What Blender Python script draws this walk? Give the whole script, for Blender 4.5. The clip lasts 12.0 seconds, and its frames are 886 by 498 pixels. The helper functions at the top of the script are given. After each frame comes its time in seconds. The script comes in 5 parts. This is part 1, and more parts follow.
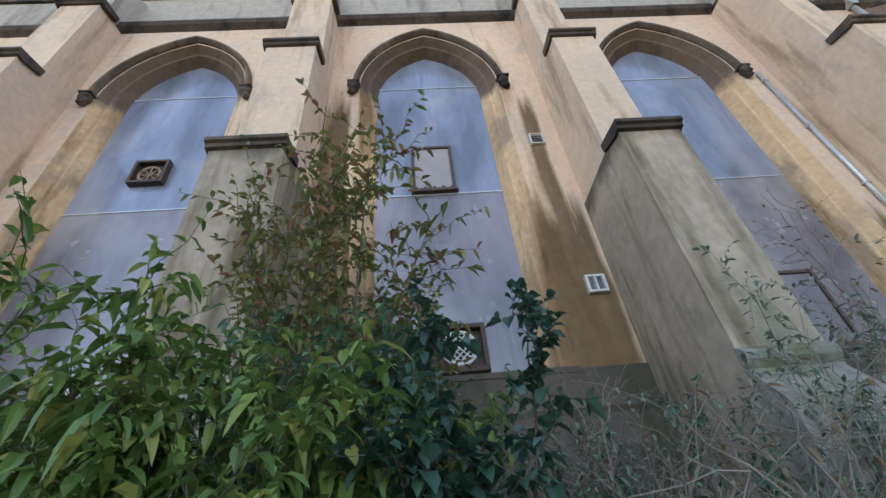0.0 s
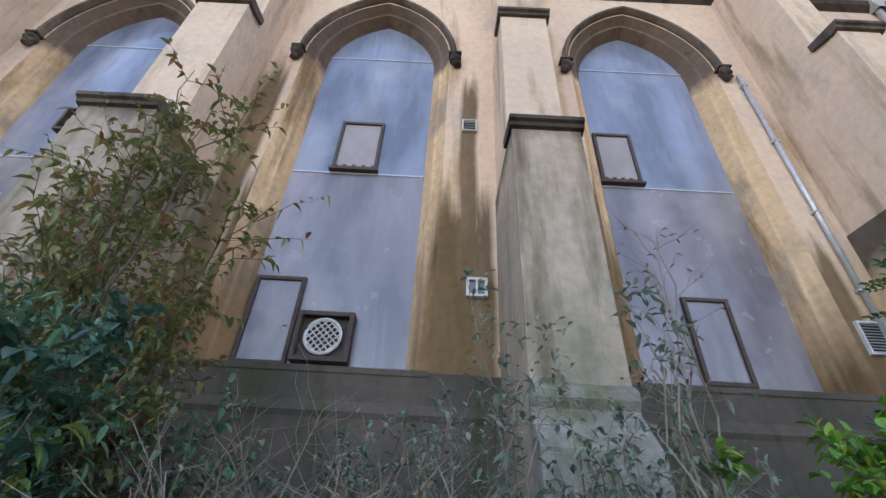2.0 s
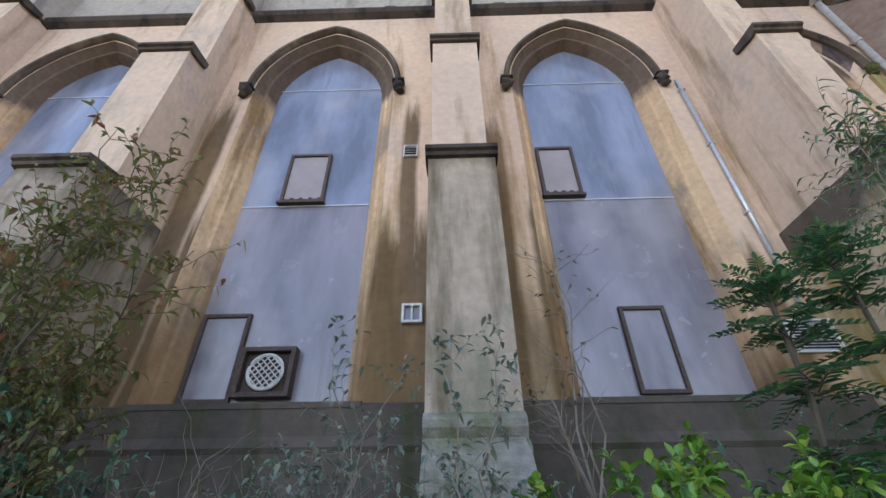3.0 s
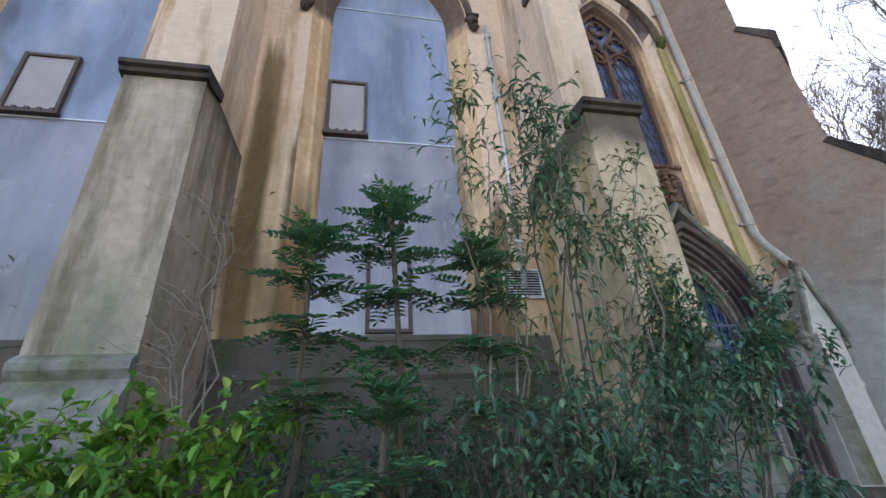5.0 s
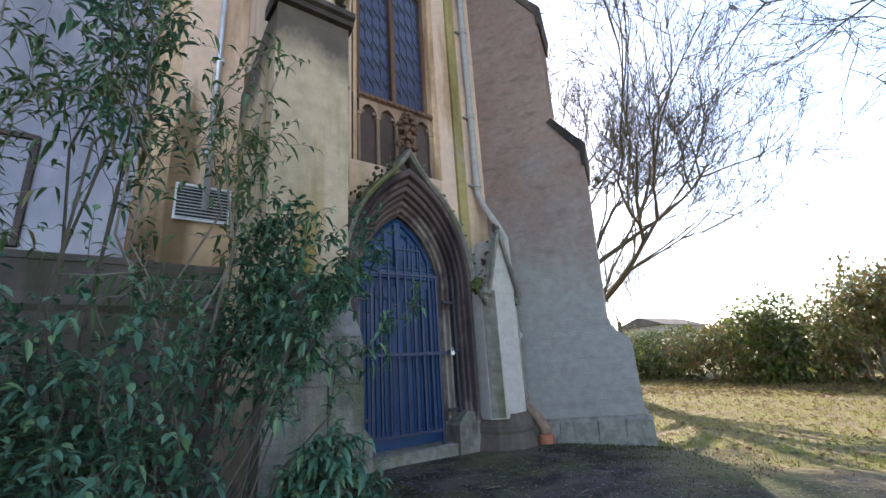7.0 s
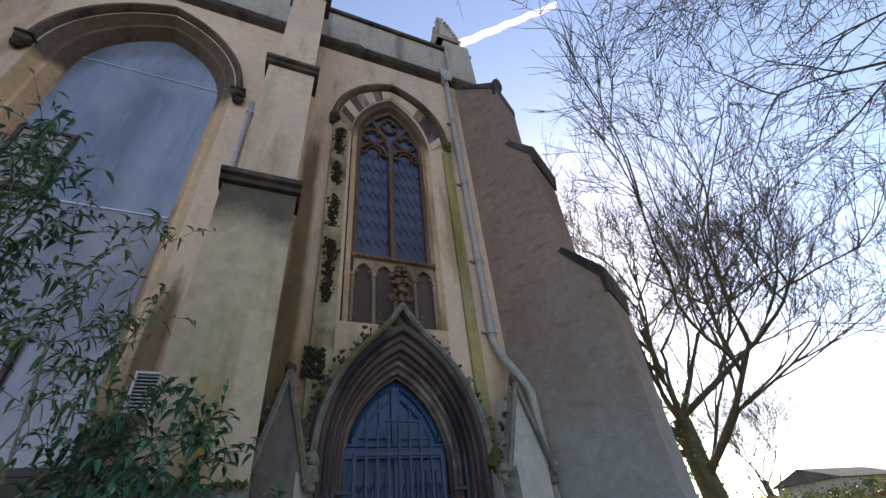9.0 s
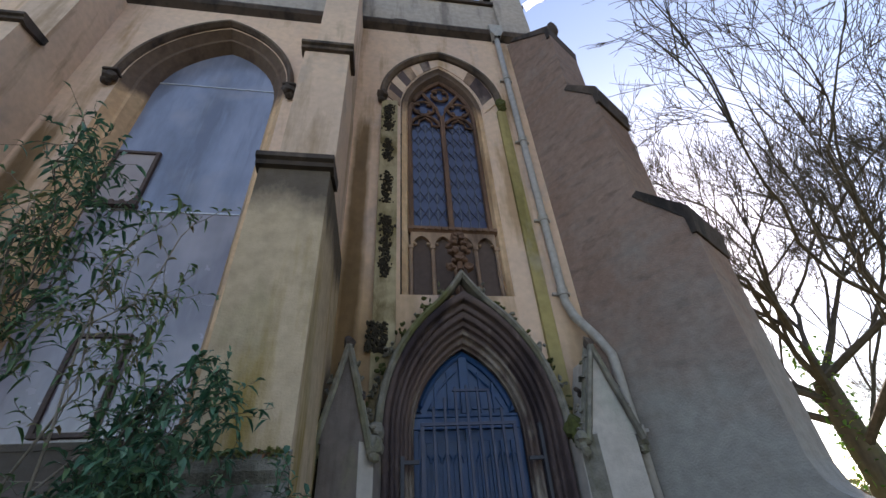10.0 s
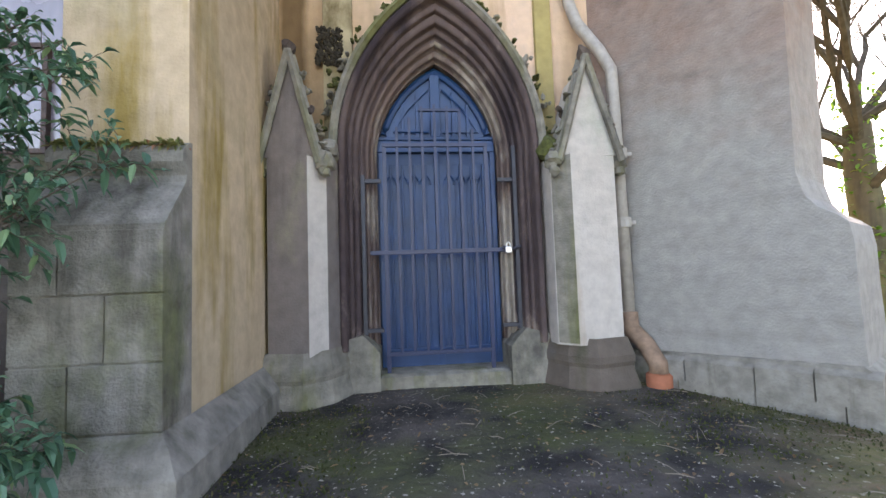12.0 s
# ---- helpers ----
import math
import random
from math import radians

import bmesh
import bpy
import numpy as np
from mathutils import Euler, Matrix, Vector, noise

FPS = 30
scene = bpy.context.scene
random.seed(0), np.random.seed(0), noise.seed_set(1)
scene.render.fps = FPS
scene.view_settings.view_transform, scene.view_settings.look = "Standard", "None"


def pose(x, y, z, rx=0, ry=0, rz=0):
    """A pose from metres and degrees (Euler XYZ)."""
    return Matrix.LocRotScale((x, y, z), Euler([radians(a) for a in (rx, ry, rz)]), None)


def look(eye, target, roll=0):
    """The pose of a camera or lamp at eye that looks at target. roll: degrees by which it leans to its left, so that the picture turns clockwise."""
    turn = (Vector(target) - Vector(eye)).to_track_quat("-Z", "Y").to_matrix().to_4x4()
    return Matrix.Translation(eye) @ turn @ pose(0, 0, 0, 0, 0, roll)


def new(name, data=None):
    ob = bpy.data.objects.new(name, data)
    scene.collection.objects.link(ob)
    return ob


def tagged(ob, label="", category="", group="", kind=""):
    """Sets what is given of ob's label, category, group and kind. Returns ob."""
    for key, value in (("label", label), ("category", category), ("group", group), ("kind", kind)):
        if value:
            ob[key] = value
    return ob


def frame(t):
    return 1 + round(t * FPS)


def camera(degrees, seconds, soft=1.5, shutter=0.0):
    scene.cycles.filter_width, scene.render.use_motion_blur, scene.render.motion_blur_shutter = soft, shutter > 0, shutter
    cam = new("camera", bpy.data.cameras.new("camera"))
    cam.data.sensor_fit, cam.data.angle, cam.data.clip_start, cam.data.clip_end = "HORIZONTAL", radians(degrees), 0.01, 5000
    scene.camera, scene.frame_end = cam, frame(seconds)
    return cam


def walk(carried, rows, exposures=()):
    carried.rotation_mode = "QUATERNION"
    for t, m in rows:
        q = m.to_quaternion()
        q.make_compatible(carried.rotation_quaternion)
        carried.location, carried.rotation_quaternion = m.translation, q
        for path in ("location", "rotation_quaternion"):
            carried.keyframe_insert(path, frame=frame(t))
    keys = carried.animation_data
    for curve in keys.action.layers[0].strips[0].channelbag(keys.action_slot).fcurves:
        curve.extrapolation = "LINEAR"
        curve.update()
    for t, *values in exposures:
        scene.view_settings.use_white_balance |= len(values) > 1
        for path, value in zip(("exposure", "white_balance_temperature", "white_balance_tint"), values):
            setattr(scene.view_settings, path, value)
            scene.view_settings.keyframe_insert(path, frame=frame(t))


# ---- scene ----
cam = camera(93.4, 12.0)
METRES, EYE, TILT, LEAN, TURN = 10.0, 0.65, 0.0, 0.0, -4.0
ROWS = [
    (0.0, 0.0, 0.0, 0.0, 3.64, 37.14, 4.82),
    (0.5, 0.0455, 0.0137, 0.0083, 4.93, 31.09, -0.06),
    (1.0, 0.0914, 0.0132, 0.0168, 8.91, 32.51, 1.38),
    (1.5, 0.1399, 0.0163, 0.0217, 8.85, 33.7, 0.98),
    (2.0, 0.1886, 0.0183, 0.0281, 2.55, 33.61, -2.62),
    (2.5, 0.2311, 0.005, 0.0377, 6.0, 34.71, 0.02),
    (4.5, 0.4669, 0.0021, 0.0463, -0.55, 29.69, 1.6),
    (5.0, 0.5147, -0.0013, 0.0445, -6.15, 25.44, 3.28),
    (5.5, 0.5661, -0.0024, 0.038, -17.49, 19.67, 6.01),
    (6.0, 0.6162, 0.0025, 0.039, -30.9, 16.21, 3.26),
    (6.5, 0.6551, 0.0087, 0.041, -34.09, 15.08, 0.44),
    (7.0, 0.6901, 0.0098, 0.0472, -30.95, 15.92, 3.46),
    (7.5, 0.7307, 0.0092, 0.0542, -30.21, 21.32, 5.33),
    (9.5, 0.8535, 0.024, 0.0701, -10.15, 39.17, 4.42),
    (10.0, 0.8816, 0.0436, 0.066, -3.78, 35.7, 3.3),
    (10.5, 0.9051, 0.0752, 0.0633, -4.96, 31.49, 1.11),
    (11.0, 0.9202, 0.0958, 0.0566, -3.26, 22.19, 1.32),
    (11.5, 0.9367, 0.1062, 0.0502, -1.11, 11.76, 2.39),
    (12.0, 0.9433, 0.1093, 0.0435, -1.35, 3.61, 1.95),
]
EXPOSURES = [(0.0, 2.08, 7350, 17), (0.5, 2.65, 7350, 18), (1.5, 2.45, 7350, 20), (2.5, 2.08, 7250, 23), (4.5, 2.12, 7300, 20), (5.5, 2.12, 7100, 18), (6.5, 1.9, 6850, 16), (7.5, 1.95, 6850, 21), (9.5, 0.92, 6950, 19), (10.5, 1.65, 7300, 21), (11.4, 2.4, 7800, 23), (12.0, 2.8, 8000, 24)]
walk(cam, [(t, pose(0, 0, EYE, TILT, LEAN, TURN) @ pose(METRES * x, METRES * y, METRES * z, 90 + pitch, roll, yaw)) for t, x, y, z, yaw, pitch, roll in ROWS], EXPOSURES)
SUN_EL, SUN_AZ = 28.0, 40.0
world = bpy.data.worlds.new("sky")
scene.world = world
world.use_nodes = True
_nt = world.node_tree
_bg = _nt.nodes["Background"]
_sky = _nt.nodes.new("ShaderNodeTexSky")
_sky.sky_type = "NISHITA"
_sky.sun_disc = False
_sky.sun_elevation, _sky.sun_rotation = radians(SUN_EL), radians(SUN_AZ)
_sky.air_density, _sky.dust_density, _sky.ozone_density = 1.0, 0.4, 1.0
_nt.links.new(_sky.outputs[0], _bg.inputs[0])
_bg.inputs[1].default_value = 0.15
_sd = bpy.data.lights.new("sun", "SUN")
_sd.energy, _sd.angle, _sd.color = 3.0, radians(0.6), (1.0, 0.93, 0.82)
_so = new("sun", _sd)
_so.matrix_world = look((60 * math.sin(radians(SUN_AZ)), 60 * math.cos(radians(SUN_AZ)), 60 * math.tan(radians(SUN_EL))), (0, 0, 0))

# ---------------------------------------------------------------- materials


def node_mat(name):
    m = bpy.data.materials.new(name)
    m.use_nodes = True
    nt = m.node_tree
    return m, nt, nt.nodes["Principled BSDF"]


def add_noise(nt, scale, detail=4, stretch=(1, 1, 1), rough=0.55):
    tc = nt.nodes.new("ShaderNodeNewGeometry")
    mp = nt.nodes.new("ShaderNodeMapping")
    mp.inputs["Scale"].default_value = stretch
    nt.links.new(tc.outputs["Position"], mp.inputs["Vector"])
    n = nt.nodes.new("ShaderNodeTexNoise")
    n.inputs["Scale"].default_value, n.inputs["Detail"].default_value, n.inputs["Roughness"].default_value = scale, detail, rough
    nt.links.new(mp.outputs[0], n.inputs["Vector"])
    return n.outputs["Fac"]


def ramp(nt, fac, lo, hi):
    r = nt.nodes.new("ShaderNodeMapRange")
    r.inputs["From Min"].default_value, r.inputs["From Max"].default_value = lo, hi
    nt.links.new(fac, r.inputs["Value"])
    return r.outputs[0]


def mix(nt, fac, a, b, mode="MIX"):
    x = nt.nodes.new("ShaderNodeMix")
    x.data_type, x.blend_type = "RGBA", mode
    for sock, v in ((x.inputs[0], fac), (x.inputs[6], a), (x.inputs[7], b)):
        if isinstance(v, (int, float)):
            sock.default_value = v
        elif isinstance(v, tuple):
            sock.default_value = (*v, 1)
        else:
            nt.links.new(v, sock)
    return x.outputs[2]


def bump(nt, bsdf, fac, strength, dist=0.02):
    b = nt.nodes.new("ShaderNodeBump")
    b.inputs["Strength"].default_value, b.inputs["Distance"].default_value = strength, dist
    nt.links.new(fac, b.inputs["Height"])
    nt.links.new(b.outputs[0], bsdf.inputs["Normal"])


def calc(nt, op, a, b=None, c=None):
    n = nt.nodes.new("ShaderNodeMath")
    n.operation = op
    for sock, v in zip(n.inputs, (a, b, c)):
        if isinstance(v, (int, float)):
            sock.default_value = v
        elif v is not None:
            nt.links.new(v, sock)
    return n.outputs[0]


def axes(nt):
    g = nt.nodes.new("ShaderNodeNewGeometry")
    sx = nt.nodes.new("ShaderNodeSeparateXYZ")
    nt.links.new(g.outputs["Position"], sx.inputs[0])
    return sx.outputs


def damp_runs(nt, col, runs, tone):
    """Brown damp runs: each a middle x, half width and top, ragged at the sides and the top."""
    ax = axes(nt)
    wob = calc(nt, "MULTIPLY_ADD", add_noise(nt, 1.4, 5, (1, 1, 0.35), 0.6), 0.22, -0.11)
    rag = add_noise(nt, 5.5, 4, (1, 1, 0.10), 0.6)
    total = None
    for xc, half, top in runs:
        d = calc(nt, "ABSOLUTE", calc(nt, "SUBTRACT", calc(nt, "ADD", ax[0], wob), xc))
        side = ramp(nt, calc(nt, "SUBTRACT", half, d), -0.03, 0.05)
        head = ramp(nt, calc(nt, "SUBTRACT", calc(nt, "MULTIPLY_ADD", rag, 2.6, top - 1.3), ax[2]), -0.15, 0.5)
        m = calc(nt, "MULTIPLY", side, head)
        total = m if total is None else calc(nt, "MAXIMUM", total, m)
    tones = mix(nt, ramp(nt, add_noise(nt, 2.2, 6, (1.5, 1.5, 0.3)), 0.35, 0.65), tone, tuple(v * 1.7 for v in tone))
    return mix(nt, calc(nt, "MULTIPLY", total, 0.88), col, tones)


def darken_above(nt, col, z, soft, tone):
    """Ragged change to a darker tone that begins at about a height."""
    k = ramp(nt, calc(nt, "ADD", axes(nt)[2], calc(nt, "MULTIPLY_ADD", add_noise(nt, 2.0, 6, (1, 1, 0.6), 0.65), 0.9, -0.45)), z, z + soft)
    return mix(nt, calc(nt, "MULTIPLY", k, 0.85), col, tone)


def masonry(name, c1, c2, stain, amount=0.5, stain2=None, rough=0.9, streak=0.22, relief=0.5, spots=0.3, runs=None, bands=None, upper_dark=None, low=None):
    """Weathered render or stone: two tones, run-down streaks, blotches and a fine grain."""
    m, nt, b = node_mat(name)
    col = mix(nt, ramp(nt, add_noise(nt, 0.7, 5), 0.35, 0.65), c1, c2)
    drip = ramp(nt, add_noise(nt, 1.5, 6, (1.6, 1.6, streak), 0.6), 0.62 - 0.25 * amount, 0.74 - 0.2 * amount)
    col = mix(nt, drip, col, stain)
    if stain2:
        blot = ramp(nt, add_noise(nt, 1.1, 7, (1, 1, 0.6), 0.65), 0.55, 0.68)
        col = mix(nt, blot, col, stain2)
    if low:
        # a cement coat of another tone up to a ragged height
        k = ramp(nt, calc(nt, "ADD", axes(nt)[2], calc(nt, "MULTIPLY_ADD", add_noise(nt, 0.8, 6, (1, 1, 1.6), 0.65), 4.0, -2.0)), low[1], low[2])
        col = mix(nt, k, low[0], col)
        col = mix(nt, calc(nt, "MULTIPLY", ramp(nt, add_noise(nt, 1.3, 7, (0.5, 0.5, 5.0), 0.7), 0.5, 0.72), 0.45), col, tuple(v * 0.62 for v in low[0]))
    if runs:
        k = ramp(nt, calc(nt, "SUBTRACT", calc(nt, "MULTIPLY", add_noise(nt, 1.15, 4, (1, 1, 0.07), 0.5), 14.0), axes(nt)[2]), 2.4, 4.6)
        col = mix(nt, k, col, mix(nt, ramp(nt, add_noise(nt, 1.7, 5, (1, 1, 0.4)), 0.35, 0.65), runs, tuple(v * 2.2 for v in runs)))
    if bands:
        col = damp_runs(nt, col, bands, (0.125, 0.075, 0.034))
    if upper_dark:
        col = darken_above(nt, col, *upper_dark)
    fine = add_noise(nt, 55, 5)
    col = mix(nt, spots, col, mix(nt, ramp(nt, add_noise(nt, 9, 6), 0.3, 0.7), (0.25, 0.24, 0.23), (1, 1, 1)), "MULTIPLY")
    nt.links.new(col, b.inputs["Base Color"])
    b.inputs["Roughness"].default_value = rough
    b.inputs["Specular IOR Level"].default_value = 0.25
    h = nt.nodes.new("ShaderNodeMath")
    nt.links.new(fine, h.inputs[0])
    nt.links.new(add_noise(nt, 6, 5), h.inputs[1])
    bump(nt, b, h.outputs[0], relief, 0.012)
    return m


def plain(name, c, rough=0.5, metal=0.0, vary=0.25, scale=12, relief=0.15):
    m, nt, b = node_mat(name)
    dark = tuple(v * (1 - vary) for v in c)
    f = add_noise(nt, scale, 6)
    nt.links.new(mix(nt, ramp(nt, f, 0.3, 0.7), dark, c), b.inputs["Base Color"])
    b.inputs["Roughness"].default_value, b.inputs["Metallic"].default_value = rough, metal
    bump(nt, b, f, relief, 0.005)
    return m


def leafy(name, c1, c2, c3=None, rough=0.45):
    m, nt, b = node_mat(name)
    g = nt.nodes.new("ShaderNodeNewGeometry")
    r = nt.nodes.new("ShaderNodeValToRGB")
    e = r.color_ramp.elements
    e[0].color, e[1].color = (*c1, 1), (*c2, 1)
    if c3:
        e[1].position = 0.8
        k = r.color_ramp.elements.new(0.97)
        k.color = (*c3, 1)
    nt.links.new(g.outputs["Random Per Island"], r.inputs[0])
    nt.links.new(r.outputs[0], b.inputs["Base Color"])
    b.inputs["Roughness"].default_value = rough
    t = nt.nodes.new("ShaderNodeBsdfTranslucent")
    nt.links.new(r.outputs[0], t.inputs[0])
    s = nt.nodes.new("ShaderNodeMixShader")
    s.inputs[0].default_value = 0.3
    nt.links.new(b.outputs[0], s.inputs[1])
    nt.links.new(t.outputs[0], s.inputs[2])
    nt.links.new(s.outputs[0], nt.nodes["Material Output"].inputs[0])
    return m


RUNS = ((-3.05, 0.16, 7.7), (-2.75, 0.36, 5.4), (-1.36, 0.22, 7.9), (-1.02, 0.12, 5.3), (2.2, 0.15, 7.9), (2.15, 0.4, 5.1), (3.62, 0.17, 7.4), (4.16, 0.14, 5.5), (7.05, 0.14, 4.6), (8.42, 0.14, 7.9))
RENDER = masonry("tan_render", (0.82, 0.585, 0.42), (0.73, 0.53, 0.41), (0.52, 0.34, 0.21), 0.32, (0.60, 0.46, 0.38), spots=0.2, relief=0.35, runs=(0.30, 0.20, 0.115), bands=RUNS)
STAGE = masonry("pale_stage_render", (0.76, 0.56, 0.42), (0.66, 0.49, 0.38), (0.44, 0.31, 0.21), 0.4, (0.52, 0.41, 0.34), spots=0.2, relief=0.35)
# reveals turn darker from about the arch springing upwards
REVEAL = masonry("reveal_render", (0.80, 0.55, 0.34), (0.66, 0.42, 0.25), (0.30, 0.18, 0.09), 0.45, (0.42, 0.30, 0.22), runs=(0.17, 0.10, 0.05), upper_dark=(8.2, 0.3, (0.085, 0.06, 0.056)))
# this and the ochre render turn darker near the top of the lower stage
BUTT = masonry("grey_render", (0.40, 0.32, 0.255), (0.48, 0.375, 0.29), (0.19, 0.145, 0.095), 0.5, (0.26, 0.235, 0.17), relief=0.4, upper_dark=(4.6, 0.3, (0.09, 0.075, 0.06)))
OCHRE = masonry("ochre_render", (0.65, 0.49, 0.33), (0.55, 0.42, 0.28), (0.36, 0.25, 0.08), 0.5, (0.45, 0.36, 0.22), upper_dark=(3.85, 0.4, (0.06, 0.05, 0.046)))
BIGB = masonry("brown_render", (0.30, 0.19, 0.145), (0.36, 0.25, 0.20), (0.24, 0.165, 0.135), 0.35, (0.34, 0.265, 0.225), relief=1.0, streak=4.5, low=((0.37, 0.35, 0.32), 1.8, 4.0))
BASE = masonry("base_stone", (0.165, 0.13, 0.105), (0.10, 0.085, 0.07), (0.08, 0.08, 0.045), 0.4, (0.12, 0.12, 0.12))
BLOCK = masonry("base_block_stone", (0.36, 0.335, 0.285), (0.29, 0.27, 0.235), (0.12, 0.11, 0.085), 0.45, (0.19, 0.20, 0.10), spots=0.6, relief=1.0)
ASHLAR = masonry("ashlar_stone", (0.36, 0.33, 0.27), (0.25, 0.23, 0.19), (0.20, 0.20, 0.09), 0.5, (0.15, 0.14, 0.12), spots=0.6, relief=0.8)
DARK = masonry("sooty_stone", (0.12, 0.09, 0.075), (0.075, 0.058, 0.05), (0.035, 0.03, 0.028), 0.5, (0.18, 0.135, 0.105))
HOOD = masonry("hood_stone", (0.20, 0.145, 0.11), (0.13, 0.095, 0.075), (0.06, 0.045, 0.04), 0.5, (0.30, 0.22, 0.16))
PORTAL = masonry("portal_stone", (0.17, 0.12, 0.11), (0.085, 0.06, 0.06), (0.05, 0.036, 0.04), 0.5, (0.38, 0.29, 0.24), relief=0.8)
FLAKE = masonry("flaking_stone", (0.22, 0.15, 0.125), (0.14, 0.10, 0.09), (0.40, 0.34, 0.28), 0.45, (0.46, 0.40, 0.34), streak=0.5, relief=0.9)
PALE = masonry("pale_stone", (0.60, 0.54, 0.48), (0.53, 0.48, 0.43), (0.44, 0.35, 0.26), 0.35, (0.46, 0.45, 0.38))
PIERD = masonry("grey_pier_stone", (0.27, 0.225, 0.20), (0.20, 0.17, 0.155), (0.13, 0.11, 0.10), 0.4, (0.31, 0.29, 0.20))
MOSSY = masonry("mossy_render", (0.55, 0.45, 0.28), (0.46, 0.37, 0.23), (0.20, 0.15, 0.07), 0.5, (0.27, 0.22, 0.11), streak=0.8)
LICHEN = masonry("lichen_render", (0.46, 0.37, 0.15), (0.38, 0.30, 0.14), (0.26, 0.21, 0.08), 0.5, (0.40, 0.34, 0.24))
PARAPET = masonry("parapet_render", (0.52, 0.44, 0.37), (0.45, 0.39, 0.34), (0.27, 0.23, 0.20), 0.4)
TRACERY = masonry("tracery_stone", (0.26, 0.155, 0.105), (0.18, 0.10, 0.07), (0.09, 0.055, 0.04), 0.4)
ARCADE = masonry("arcade_stone", (0.52, 0.36, 0.25), (0.36, 0.23, 0.16), (0.14, 0.09, 0.07), 0.6)
PANELD = plain("dark_panel", (0.115, 0.075, 0.06), 0.8)
WOODF = plain("brown_frame_wood", (0.10, 0.065, 0.055), 0.7, vary=0.5, scale=20)
METALD = plain("dark_iron_and_opening", (0.05, 0.052, 0.065), 0.5, 0.3)
WHITEP = plain("white_plastic", (0.72, 0.71, 0.69), 0.5)
GREYP = plain("grey_downpipe_paint", (0.47, 0.43, 0.38), 0.55, vary=0.3)
GALV = plain("galvanised_conduit", (0.62, 0.63, 0.66), 0.35, 0.4)
TERRA = plain("terracotta", (0.42, 0.14, 0.07), 0.8)
TERRAD = plain("stained_terracotta", (0.33, 0.21, 0.14), 0.8, vary=0.5)
BARK = plain("grey_bark", (0.13, 0.115, 0.085), 0.9, vary=0.5, scale=8, relief=0.6)
BARKM = masonry("mossy_bark", (0.15, 0.13, 0.09), (0.20, 0.20, 0.07), (0.09, 0.08, 0.06), 0.4)
TWIG = plain("dry_twig", (0.27, 0.22, 0.17), 0.9, vary=0.4)
STEM = plain("brown_stem", (0.11, 0.085, 0.06), 0.85, vary=0.4)
MOSS = plain("green_moss", (0.12, 0.13, 0.035), 0.95, vary=0.6, scale=25, relief=0.8)
STEEL = plain("polished_steel", (0.75, 0.75, 0.74), 0.3, 0.8)
BLUE = plain("blue_gloss_paint", (0.009, 0.060, 0.175), 0.42, vary=0.35, scale=5)
DBLUE = plain("dark_blue_paint", (0.026, 0.038, 0.095), 0.40, vary=0.3, scale=8)


def sheet_mat(name, c, rough):
    m, nt, b = node_mat(name)
    s = ramp(nt, add_noise(nt, 0.8, 5, (1.4, 1, 0.45)), 0.38, 0.62)
    col = mix(nt, s, c, tuple(v * 0.5 for v in c))
    col = mix(nt, ramp(nt, add_noise(nt, 3.0, 6, (2.2, 1, 0.22), 0.6), 0.55, 0.72), col, tuple(v * 0.72 for v in c))
    col = mix(nt, calc(nt, "MULTIPLY", ramp(nt, add_noise(nt, 0.6, 4, (1, 1, 0.8)), 0.52, 0.72), 0.5), col, (0.46, 0.42, 0.42))
    nt.links.new(col, b.inputs["Base Color"])
    r = ramp(nt, add_noise(nt, 2.5, 4), 0.2, 0.9)
    rr = nt.nodes.new("ShaderNodeMath")
    rr.operation = "MULTIPLY_ADD"
    nt.links.new(r, rr.inputs[0])
    rr.inputs[1].default_value, rr.inputs[2].default_value = 0.15, rough
    nt.links.new(rr.outputs[0], b.inputs["Roughness"])
    b.inputs["Specular IOR Level"].default_value = 0.9
    bump(nt, b, add_noise(nt, 1.3, 2, (1, 1, 0.6)), 0.25, 0.05)
    return m


# the sky's blue reflection is mixed into the upper sheet's base colour
SHEET = sheet_mat("weathered_sky_tinted_sheet", (0.27, 0.305, 0.42), 0.06)
SHEETM = sheet_mat("matt_grey_sheet", (0.28, 0.245, 0.28), 0.18)
BOARD = plain("hatch_board", (0.38, 0.33, 0.34), 0.6, vary=0.2, scale=3)
GLASS, _gn, _gb = node_mat("old_window_glass")
_gb.inputs["Base Color"].default_value = (0.05, 0.06, 0.12, 1)
_gb.inputs["Roughness"].default_value = 0.12
_gb.inputs["Specular IOR Level"].default_value = 0.9
bump(_gn, _gb, add_noise(_gn, 7, 2), 0.35, 0.03)
LEAD = plain("lead_came", (0.16, 0.16, 0.18), 0.5, 0.5)


